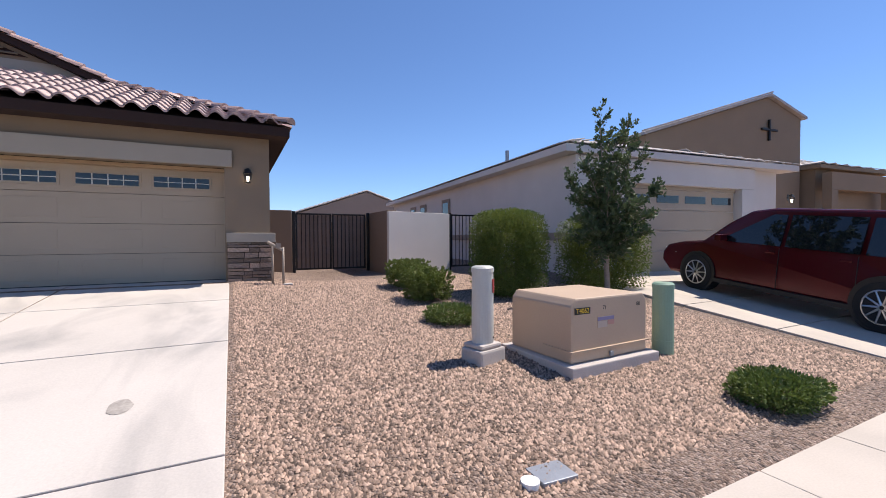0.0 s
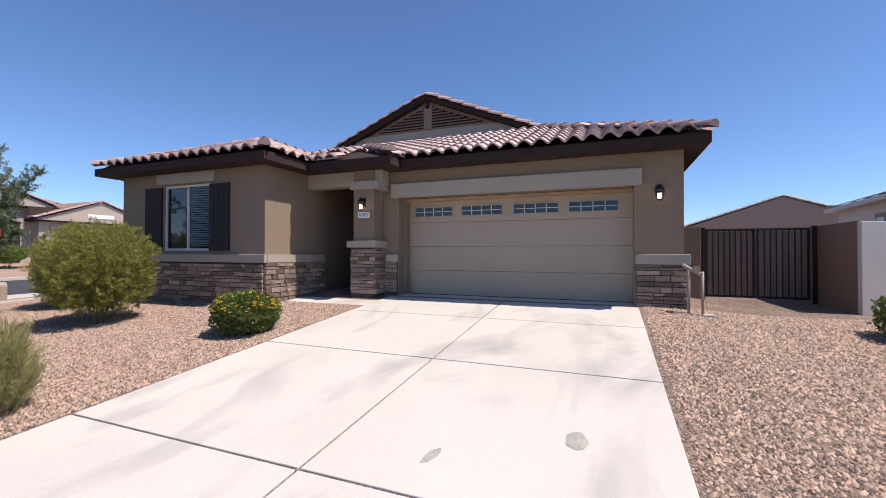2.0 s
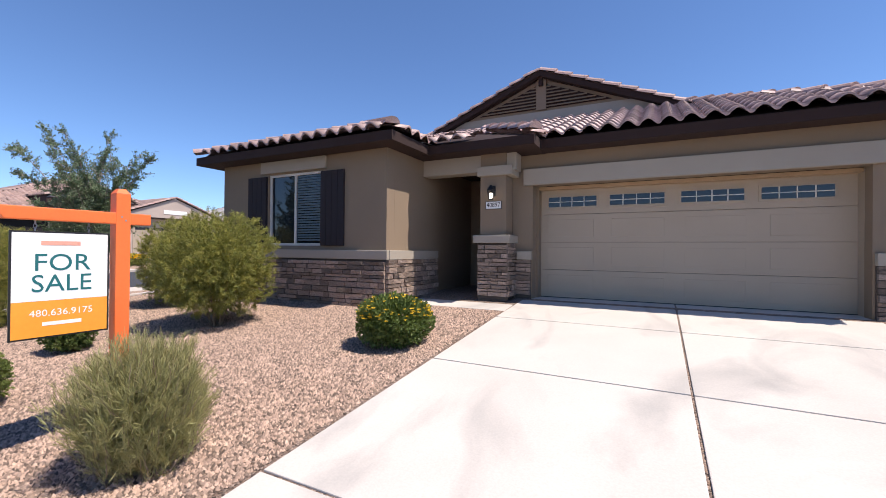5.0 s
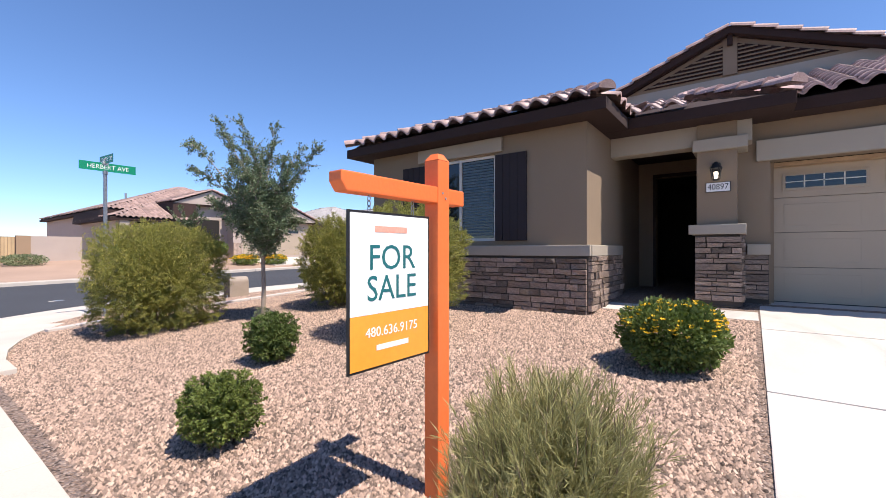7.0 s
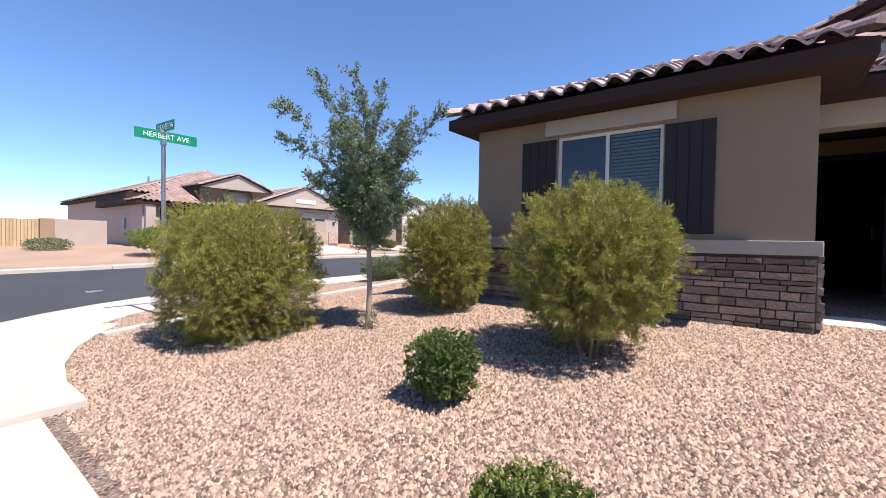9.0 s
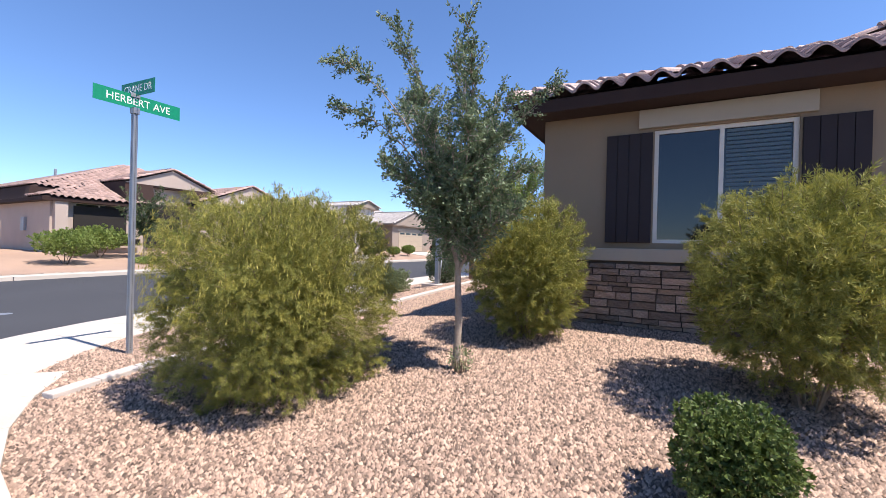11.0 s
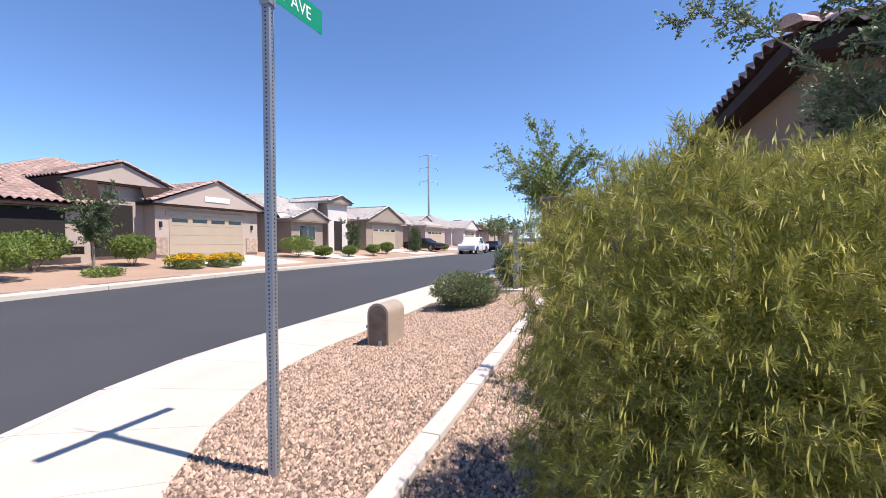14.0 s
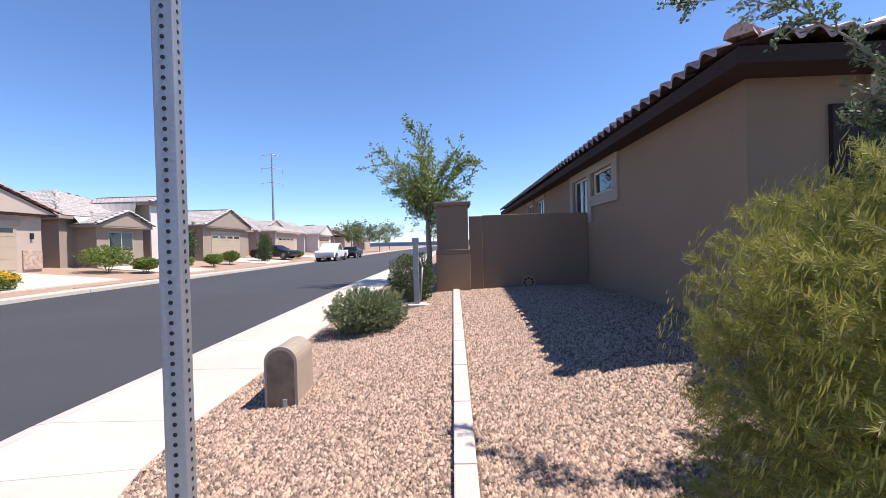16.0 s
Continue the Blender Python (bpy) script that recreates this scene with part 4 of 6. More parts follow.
veneer("stone_veneer", (-11.56, 6.988), 0, 4.56, 0.50, 1.45, "brown ledger stone veneer under the window")
veneer("stone_veneer", (-7.018, 6.95), 90, 1.90, 0.55, 1.45, "brown ledger stone veneer beside the entry")
veneer("stone_veneer", (-5.74, 8.258), 0, 0.60, 0.70, 1.78, "ledger stone on the porch column")
veneer("stone_veneer", (-5.198, 8.22), 90, 0.44, 0.70, 1.78, "ledger stone on the porch column")
veneer("stone_veneer", (-5.12, 8.678), 0, 0.30, 0.72, 1.47, "ledger stone beside the garage door")
veneer("stone_veneer", (0.03, 8.678), 0, 0.80, 0.62, 1.47, "ledger stone beside the garage door")
part("foundation", Shape().box(-11.58, -7.0, 6.94, 6.987, 0.3, 0.56).box(-7.017, -6.97, 6.99, 8.9, 0.3, 0.60), MORTAR, house)


# plants
def rand_dirs(rng, n):
    v = rng.normal(size=(n, 3))
    return v / np.linalg.norm(v, axis=1)[:, None]


def blades(pos, dirs, length, width, rng, bend=0.25):
    """A narrow leaf of two triangles at each position along its direction."""
    n = len(pos)
    side = np.cross(dirs, rand_dirs(rng, n))
    side /= np.linalg.norm(side, axis=1)[:, None] + 1e-9
    L = (length * rng.uniform(0.6, 1.3, n))[:, None]
    W = (width * rng.uniform(0.7, 1.3, n))[:, None]
    up = np.cross(dirs, side) * bend
    a = pos
    b = pos + dirs * L * 0.5 + side * W + up * L * 0.3
    c = pos + dirs * L
    d = pos + dirs * L * 0.5 - side * W + up * L * 0.3
    v = np.stack([a, b, c, d], 1).reshape(-1, 3)
    f = np.arange(4 * n).reshape(n, 4)
    return v, f


def sprays(rng, base, axis, twig, per, length, width, splay):
    """Leafy sprigs: leaves standing off along a twig at each base."""
    u = rng.uniform(0.1, 1.05, (len(base), per))
    pos = (base[:, None, :] + axis[:, None, :] * (u * twig)[:, :, None]).reshape(-1, 3)
    ax = np.repeat(axis, per, axis=0)
    off = np.cross(ax, rand_dirs(rng, len(ax)))
    off /= np.linalg.norm(off, axis=1)[:, None] + 1e-9
    ang = rng.normal(splay, 0.25, len(ax))[:, None]
    return blades(pos, ax * np.cos(ang) + off * np.sin(ang), length, width, rng, 0.15)


def vase_tree(name, x, y, label, leaf, limbs, fork, trunk_r, seed, leaf_len, leaf_w, twigs, per, twig_len):
    """A tree of rising limbs (heading, reach, height) that spring from a short trunk, each set with leafy twigs."""
    rng = np.random.default_rng(seed)
    t = thing(name, Matrix.Translation((x, y, land(x, y) - 0.02)), label, "tree")
    tr = Shape()
    knots = [(0, 0, -0.1, 1.4), (0.008, 0, 0.1, 1.05), (0.02, 0.012, fork * 0.5, 0.95), (-0.006, 0.015, fork, 0.85), (0.0, 0.0, fork * 1.35, 0.6)]
    for a, b in zip(knots[:-1], knots[1:]):
        tr.tube(a[:3], b[:3], a[3] * trunk_r, b[3] * trunk_r, 10, False)
    part("trunk", tr, BARK, t, smooth=True)
    base, axis = [], []
    for az, reach, top in limbs:
        z0 = fork * rng.uniform(0.95, 1.4)
        z0 = min(z0, top - 0.35)
        bend = rng.uniform(-0.35, 0.35)
        path = []
        for k in range(9):
            u = k / 8
            r = reach * (0.45 * u + 0.55 * u ** 2.2)
            a = az + bend * math.sin(u * 3.1)
            z = z0 + (top - z0) * (u ** 0.9) - (0.10 * reach * max(0.0, u - 0.8) * 5 if reach > 1.0 else 0)
            path.append(Vector((r * math.cos(a), r * math.sin(a), z)))
        li = Shape()
        for k in range(8):
            li.tube(path[k], path[k + 1], trunk_r * 0.42 * (1 - k / 8.6), trunk_r * 0.42 * (1 - (k + 1) / 8.6), 6, False)
        part("limb", li, BARK, t, smooth=True)
        for k in range(twigs):
            u = rng.uniform(0.12, 1.0) * 7.99
            i = int(u)
            p = path[i].lerp(path[i + 1], u - i)
            d = (path[i + 1] - path[i]).normalized()
            e = d * (0.35 + 0.09 * u) + Vector(rand_dirs(rng, 1)[0]) * 0.85
            base.append(p)
            axis.append(e.normalized() * twig_len * (1.15 - 0.075 * u) * rng.uniform(0.6, 1.3))
    base, axis = np.array(base), np.array(axis)
    size = np.linalg.norm(axis, axis=1)
    vs, fs, tw = [], [], Shape()
    for p, a, l in zip(base, axis, size):
        tw.tube(p, p + a, 0.005 * trunk_r / 0.036, 0.002, 4, False)
    tagged(part("twig_growth", tw, BARK, t), kind="stuff")
    u = rng.uniform(0.05, 1.05, (len(base), per))
    pos = (base[:, None, :] + axis[:, None, :] * u[:, :, None] + rng.normal(0, 0.018 * twig_len / 0.3, (len(base), per, 3))).reshape(-1, 3)
    d = np.repeat(axis / size[:, None], per, axis=0) * 0.7 + rand_dirs(rng, len(pos)) * 0.8
    d /= np.linalg.norm(d, axis=1)[:, None]
    v, f = blades(pos, d, leaf_len, leaf_w, rng, 0.2)
    tagged(cloud("crown", v, f, leaf, t), kind="stuff")
    return t


def fan(count, lo, hi, bottom, top, seed):
    """Limbs spread evenly round: reach between lo and hi, height between bottom and top."""
    r = random.Random(seed)
    return [(k * 2.4 + r.uniform(-0.3, 0.3), r.uniform(lo, hi), bottom + (top - bottom) * (k + 0.5) / count) for k in range(count)]


def shrub(name, x, y, width, height, leaf, count, label, category="shrub", length=0.07, thick=0.006, box=2.6, lift=0.05, seed=1, pods=0, droop=0.0, depth=None, group="", fuzzy=0.10, turn=0.0, flowers=0, lumps=0.10, petal=0.028, spray=None, rise=0.25):
    rng = np.random.default_rng(seed)
    z = land(x, y)
    t = thing(name, Matrix.Translation((x, y, z - 0.01)) @ Matrix.Rotation(turn, 4, "Z"), label, category, group)
    r = np.array([width / 2, (depth or width) / 2, (height - lift) / 2])

    def shell(n, lo, hi):
        d = rand_dirs(rng, n)
        q = (np.abs(d) ** box).sum(1) ** (-1 / box)
        wob = 1 + lumps * (np.sin(d[:, 0] * 5 + seed) * np.sin(d[:, 1] * 6 + seed * 2) + 0.6 * np.sin(d[:, 2] * 9 + d[:, 0] * 7 + seed))
        if spray:
            for pitch, amp in ((9.0, 0.045), (15.0, 0.035)):
                wob += amp * np.sin(d[:, 0] * pitch + seed * 3) * np.sin(d[:, 1] * pitch + seed) * np.sin(d[:, 2] * pitch * 0.9 + seed * 2) * 2
        rad = rng.uniform(lo, hi, n) ** 0.6
        return d * (q * wob * rad)[:, None] * r + np.array([0, 0, lift + r[2]]), d

    if spray:
        per, twig, splay = spray
        k = count // per
        p, d = shell(k, 0.70, 1.0)
        axis = d * 0.75 + rand_dirs(rng, k) * 0.55 + np.array([0, 0, rise])
        axis /= np.linalg.norm(axis, axis=1)[:, None]
        p = p - axis * twig * 0.8
        v, f = sprays(rng, p, axis, twig, per, length, thick, splay)
        tagged(cloud("foliage", v, f, leaf, t), kind="stuff")
        v, f = blades(p, axis, twig * 1.1, 0.0022, rng)
        tagged(cloud("twig_growth", v, f, TWIG, t), kind="stuff")
        count = int(count * 0.28)
        fuzzy = 0.0
    p, d = shell(count, 0.35, 1.02) if not spray else shell(count, 0.08, 0.55)
    dirs = d * 0.8 + rand_dirs(rng, count) * 0.8
    dirs[:, 2] += 0.25 - droop
    dirs /= np.linalg.norm(dirs, axis=1)[:, None]
    v, f = blades(p, dirs, length * (1.3 if spray else 1), thick * (2.2 if spray else 1), rng)
    tagged(cloud("inner_growth" if spray else "foliage", v, f, leaf, t), kind="stuff")
    k = max(8, int(count * fuzzy))
    p, d = shell(k, 0.97, 1.05)
    dirs = d + rand_dirs(rng, k) * 0.5 + np.array([0, 0, 0.5 - droop])
    dirs /= np.linalg.norm(dirs, axis=1)[:, None]
    v, f = blades(p, dirs, length * 1.1, thick, rng)
    tagged(cloud("outer_growth", v, f, leaf, t), kind="stuff")
    if pods:
        p, d = shell(pods * 2, 0.95, 1.06)
        keep = (p[:, 2] > height * 0.42)
        p, d = p[keep][:pods], d[keep][:pods]
        dirs = d * 0.3 + rand_dirs(rng, len(p)) * 0.25 + np.array([0, 0, -0.9])
        dirs /= np.linalg.norm(dirs, axis=1)[:, None]
        v, f = blades(p, dirs, 0.044, 0.0024, rng)
        tagged(cloud("pod_growth", v, f, LEAF_POD, t, "yellow hanging seed pods"), kind="stuff")
    if flowers:
        p, d = shell(flowers * 3, 1.0, 1.1)
        keep = p[:, 2] > height * 0.62
        p = p[keep][:flowers]
        n = len(p)
        vs, fs = [], []
        for q in range(5):
            a = q * math.tau / 5
            dd = np.tile(np.array([math.cos(a), math.sin(a), 0.35]), (n, 1))
            vv, ff = blades(p, dd / 1.06, petal, petal * 0.4, rng, 0.1)
            vs.append(vv)
            fs.append(ff + 4 * n * q)
        tagged(cloud("blossom_growth", np.concatenate(vs), np.concatenate(fs), PETAL, t, "small bright yellow flowers"), kind="stuff")
    for k in range(9):
        st = Shape()
        a = rng.uniform(0, math.tau)
        st.tube((0.05 * math.cos(a), 0.05 * math.sin(a), -0.05), (r[0] * 0.45 * math.cos(a), r[1] * 0.45 * math.sin(a), height * 0.55), 0.014, 0.006, 5)
        part("stem", st, TWIG, t)
    return t


def tree(name, x, y, height, crown_w, crown_z0, leaf, count, label, seed=1, trunk_r=0.05, spread=1.0, leaf_len=0.05, leaf_w=0.014, limbs=11, shoots=0, taper=0.8):
    rng = np.random.default_rng(seed)
    z = land(x, y)
    t = thing(name, Matrix.Translation((x, y, z - 0.02)), label, "tree")
    tr = Shape()
    knots = [(0, 0, -0.1, trunk_r * 1.35), (0.01, 0.0, 0.12, trunk_r), (0.03, 0.02, crown_z0 * 0.6, trunk_r * 0.85), (-0.02, 0.03, crown_z0, trunk_r * 0.8), (0.02, 0.0, height * 0.6, trunk_r * 0.5), (0.05, -0.03, height * 0.85, trunk_r * 0.22)]
    for a, b in zip(knots[:-1], knots[1:]):
        tr.tube(a[:3], b[:3], a[3], b[3], 9, False)
    part("trunk", tr, BARK, t, smooth=True)
    li = Shape()
    pts, dr = [], []
    for k in range(limbs):
        u = (k + 0.5) / limbs
        z0 = crown_z0 + (height * 0.72 - crown_z0) * u
        a = k * 2.4 + rng.uniform(-0.4, 0.4)
        reach = crown_w / 2 * (1.0 - 0.55 * abs(u - 0.35) * taper * 1.6) * rng.uniform(0.8, 1.1)
        rise = (0.55 + 0.35 * u) * reach * 1.2
        p0 = Vector((0, 0, z0))
        p1 = p0 + Vector((math.cos(a) * reach * 0.5, math.sin(a) * reach * 0.5, rise * 0.45))
        p2 = p0 + Vector((math.cos(a + 0.2) * reach, math.sin(a + 0.2) * reach, rise))
        li.tube(p0, p1, trunk_r * 0.38, trunk_r * 0.24, 6, False)
        li.tube(p1, p2, trunk_r * 0.24, trunk_r * 0.07, 6, False)
        for j in range(7):
            w = rng.uniform(0.25, 1.0)
            s0 = p0.lerp(p1, w * 2) if w < 0.5 else p1.lerp(p2, w * 2 - 1)
            dd = Vector((math.cos(a + rng.uniform(-1.3, 1.3)), math.sin(a + rng.uniform(-1.3, 1.3)), rng.uniform(-0.15, 0.8))).normalized()
            ln = crown_w * rng.uniform(0.12, 0.26) * spread
            e = s0 + dd * ln
            li.tube(s0, e, 0.007, 0.003, 5, False)
            n = max(4, int(count / (limbs * 7)))
            for q in range(n):
                f_ = rng.uniform(0.1, 1.05)
                c = s0.lerp(e, f_) + Vector(rng.normal(size=3)) * crown_w * 0.05
                pts.append(c)
                dr.append(dd)
    for k in range(shoots):
        a = rng.uniform(0, math.tau)
        s0 = Vector((0.25 * math.cos(a) * crown_w, 0.25 * math.sin(a) * crown_w, height * rng.uniform(0.6, 0.8)))
        e = s0 + Vector((math.cos(a) * 0.45 * spread, math.sin(a) * 0.45 * spread, rng.uniform(0.5, 1.0))) * height * 0.22
        e2 = e + Vector((math.cos(a), math.sin(a), -0.1)) * height * 0.07
        li.tube(s0, e, 0.010, 0.005, 5, False)
        li.tube(e, e2, 0.005, 0.002, 5, False)
        for q in range(150):
            f_ = rng.uniform(0.0, 1.0)
            pts.append((s0.lerp(e, f_) if f_ < 0.8 else e.lerp(e2, f_ * 5 - 4)) + Vector(rng.normal(size=3)) * 0.035)
            dr.append((e - s0).normalized())
    part("branchwork", li, BARK, t)
    p = np.array(pts)
    d = np.array(dr) + rand_dirs(rng, len(p)) * 0.9
    d /= np.linalg.norm(d, axis=1)[:, None]
    v, f = blades(p, d, leaf_len, leaf_w, rng, 0.2)
    tagged(cloud("crown", v, f, leaf, t), kind="stuff")
    return t


CASSIA = "large rounded feathery cassia shrub with yellow pods on gravel"
shrub("cassia_shrub", -13.04, 3.45, 1.78, 1.73, LEAF_CASSIA, 330000, CASSIA, length=0.036, thick=0.0014, seed=3, pods=6500, box=3.9, lift=0.0, rise=0.12, group="cassia shrubs", spray=(85, 0.12, 0.9), lumps=0.05)
shrub("cassia_shrub", -11.45, 5.92, 1.36, 1.74, LEAF_CASSIA, 66000, CASSIA, length=0.05, thick=0.0027, seed=4, pods=900, group="cassia shrubs", spray=(60, 0.15, 0.8), lumps=0.06)
shrub("cassia_shrub", -8.90, 5.02, 1.62, 1.80, LEAF_CASSIA, 84000, CASSIA, length=0.05, thick=0.0027, seed=6, pods=900, lift=0.20, group="cassia shrubs", spray=(60, 0.15, 0.8), lumps=0.06)
BALL = "small clipped green boxwood ball on gravel"
shrub("boxwood", -8.16, 2.16, 0.53, 0.53, LEAF_LIME, 15000, BALL, length=0.022, thick=0.006, seed=7, spray=(22, 0.06, 0.9), lumps=0.05, group="clipped balls")
shrub("boxwood", -9.56, 3.41, 0.54, 0.56, LEAF_BALL, 15000, BALL, length=0.024, thick=0.007, seed=8, box=3.4, spray=(22, 0.06, 0.9), lumps=0.05, group="clipped balls")
shrub("flowering_bush", -5.66, 5.25, 0.86, 0.62, LEAF_BALL, 11000, "green bush dotted with yellow flowers beside the driveway", length=0.045, thick=0.014, seed=9, flowers=170)
shrub("grass_clump", -5.73, 2.36, 0.78, 0.84, LEAF_GRASS, 36000, "loose olive-green wispy shrub beside the sign post", "shrub", length=0.07, thick=0.0016, seed=10, box=2.2, spray=(40, 0.24, 0.4), rise=1.3, lumps=0.12)
vase_tree("elm_tree", -11.74, 4.55, "young elm with upright wispy branches and a pale trunk", LEAF_ELM,
          [(3.75, 1.30, 3.20), (3.70, 1.25, 2.75), (2.50, 1.60, 3.35), (0.61, 0.95, 2.95), (2.0, 0.35, 3.40), (3.9, 0.75, 3.45), (5.2, 0.6, 3.2), (1.3, 0.7, 3.1)] + fan(26, 0.32, 0.76, 1.60, 2.95, 12),
          1.0, 0.038, 12, 0.038, 0.0092, 52, 38, 0.29)
shrub("tree_sucker", -11.66, 4.50, 0.22, 0.24, LEAF_GREY, 200, "small suckers at the foot of the elm", length=0.03, thick=0.006, seed=13, fuzzy=0.4)
# side strip
shrub("rosemary", -16.30, 9.45, 1.30, 0.70, LEAF_GREY, 22000, "grey-green mounded rosemary shrub on gravel", length=0.05, thick=0.005, seed=14, spray=(30, 0.14, 0.6), lift=0.0)
shrub("dark_shrub", -15.75, 11.55, 0.95, 1.05, LEAF_DARK, 9000, "dark green upright shrub beside the pillar", length=0.05, thick=0.011, seed=15)
vase_tree("street_tree", -15.75, 18.0, "light green mesquite tree behind the wall", LEAF_LIGHT, [(0.2, 2.2, 4.6), (3.0, 2.3, 4.5), (1.8, 0.6, 5.8), (4.2, 1.0, 5.6)] + fan(20, 1.1, 2.1, 3.0, 5.2, 16),
          1.9, 0.11, 16, 0.10, 0.026, 20, 30, 0.75)
# right-hand bed
shrub("clipped_shrub", 3.22, 7.45, 0.78, 0.56, LEAF_LIME, 14000, "low clipped green shrub by a garden wall", length=0.030, thick=0.008, lumps=0.03, spray=(22, 0.06, 0.9), seed=17, box=7, group="low hedges")
shrub("clipped_shrub", 3.08, 6.22, 0.74, 0.58, LEAF_LIME, 14000, "low clipped green shrub by a garden wall", length=0.030, thick=0.008, lumps=0.03, spray=(22, 0.06, 0.9), seed=18, box=7, group="low hedges")
shrub("ground_cover", 2.85, 4.85, 0.72, 0.24, LEAF_BALL, 5000, "flat spreading green ground cover on gravel", length=0.035, thick=0.010, seed=19, lift=0.0)
shrub("ground_cover", 4.25, 1.62, 0.78, 0.24, LEAF_BALL, 7500, "flat spreading dark green ground cover on gravel", length=0.035, thick=0.009, seed=20, lift=0.0, depth=0.6)
shrub("clipped_hedge", 4.75, 6.2, 1.15, 1.55, LEAF_LIME, 38000, "tall squared green hedge before a white house", length=0.045, thick=0.011, seed=21, box=7, lumps=0.03)
shrub("clipped_hedge", 7.15, 6.15, 1.45, 1.45, LEAF_LIME, 30000, "squared green hedge behind a small tree", length=0.045, thick=0.011, seed=22, box=7, lumps=0.03)
vase_tree("ficus_tree", 6.25, 5.2, "small dense dark-leaved tree before the white house", LEAF_DARK, [(1.0, 0.3, 3.45), (3.5, 0.35, 3.4), (5.0, 0.4, 3.3)] + fan(22, 0.55, 0.92, 1.1, 3.0, 23),
          0.75, 0.05, 23, 0.075, 0.022, 24, 26, 0.34)


# for-sale sign
def sale_sign():
    x, y = -6.47, 2.55
    z = land(x, y)
    t = thing("for_sale_sign", Matrix.Translation((x, y, z)) @ Matrix.Rotation(radians(-2), 4, "Z"), "orange wooden post with a hanging white and orange for-sale board", "sign")
    h = 2.085 - z
    post = Shape().prism([(-0.05, -0.05), (0.05, -0.05), (0.05, 0.05), (-0.05, 0.05)], -0.2, h - 0.04)
    part("post", post, ORANGE, t, bevel=0.006)
    cap = Shape()
    cap.v = [(-0.05, -0.05, h - 0.039), (0.05, -0.05, h - 0.039), (0.05, 0.05, h - 0.039), (-0.05, 0.05, h - 0.039), (-0.025, -0.025, h), (0.025, -0.025, h), (0.025, 0.025, h), (-0.025, 0.025, h)]
    cap.f = [(3, 2, 1, 0), (4, 5, 6, 7), (0, 1, 5, 4), (1, 2, 6, 5), (2, 3, 7, 6), (3, 0, 4, 7)]
    part("post_cap", cap, ORANGE, t)
    az = h - 0.235
    arm = Shape()
    arm.prism([(-0.70, 0.0), (-0.67, -0.045), (0.20, -0.045), (0.20, 0.045), (-0.70, 0.045)], -0.045, 0.045, Matrix.Translation((0, 0, az)) @ Matrix.Rotation(radians(90), 4, "Z") @ Matrix.Rotation(radians(90), 4, "X"))
    part("arm", arm, ORANGE, t, bevel=0.008)
    bw, bh = 0.56, 0.75
    y0, y1 = -0.075 - bw, -0.075
    zt = az - 0.12
    brd = part("board", Shape().box(-0.005, 0.005, y0, y1, zt - bh, zt), BLACK, t, "black-framed sign board", bevel=0.001)
    for sx in (1, -1):
        part("white_face", Shape().box(*sorted((sx * 0.0052, sx * 0.0075)), y0 + 0.012, y1 - 0.012, zt - bh * 0.65, zt - 0.012), SIGN_WHITE, brd)
        part("orange_face", Shape().box(*sorted((sx * 0.0052, sx * 0.0075)), y0 + 0.012, y1 - 0.012, zt - bh + 0.012, zt - bh * 0.65 - 0.001), SIGN_ORANGE, brd)
        rot = Matrix.Rotation(radians(90 * sx), 4, "Z") @ Matrix.Rotation(radians(90), 4, "X")
        mid = (y0 + y1) / 2
        for txt, size, dz, mt, sq in (("FOR", 0.172, 0.225, TEAL, 1.0), ("SALE", 0.172, 0.372, TEAL, 0.95), ("480.636.9175", 0.066, 0.575, SIGN_WHITE, 1.0)):
            letters(txt, size, mt, brd, Matrix.Translation((sx * 0.0085, mid, zt - dz)) @ rot, 0.0008, squeeze=sq)
        part("logo_mark", Shape().box(*sorted((sx * 0.0077, sx * 0.009)), mid - 0.12, mid + 0.10, zt - 0.098, zt - 0.068), surface("coral_ink", (0.72, 0.34, 0.25), 0.5), brd, "coral logo bar")
        part("logo_mark", Shape().box(*sorted((sx * 0.0077, sx * 0.009)), mid - 0.11, mid + 0.11, zt - 0.663, zt - 0.637), SIGN_WHITE, brd, "white web address bar")
    for yy in (y0 + 0.13, y1 - 0.13):
        c = Shape()
        for k in range(3):
            zc = zt + 0.012 + k * 0.024
            for q in range(8):
                a, b = q * math.tau / 8, (q + 1) * math.tau / 8
                o = (0, 1) if k % 2 else (1, 0)
                c.tube((0.009 * math.cos(a) * o[0], yy + 0.009 * math.cos(a) * o[1], zc + 0.016 * math.sin(a)), (0.009 * math.cos(b) * o[0], yy + 0.009 * math.cos(b) * o[1], zc + 0.016 * math.sin(b)), 0.0025, 0.0025, 5)
        part("hook", c, GALV, t)
    for zz, yy in ((az + 0.012, -0.012), (az - 0.015, 0.015)):
        part("bolt", Shape().tube((0.045, yy, zz), (0.0535, yy, zz), 0.007, 0.007, 7), GALV, t)


sale_sign()


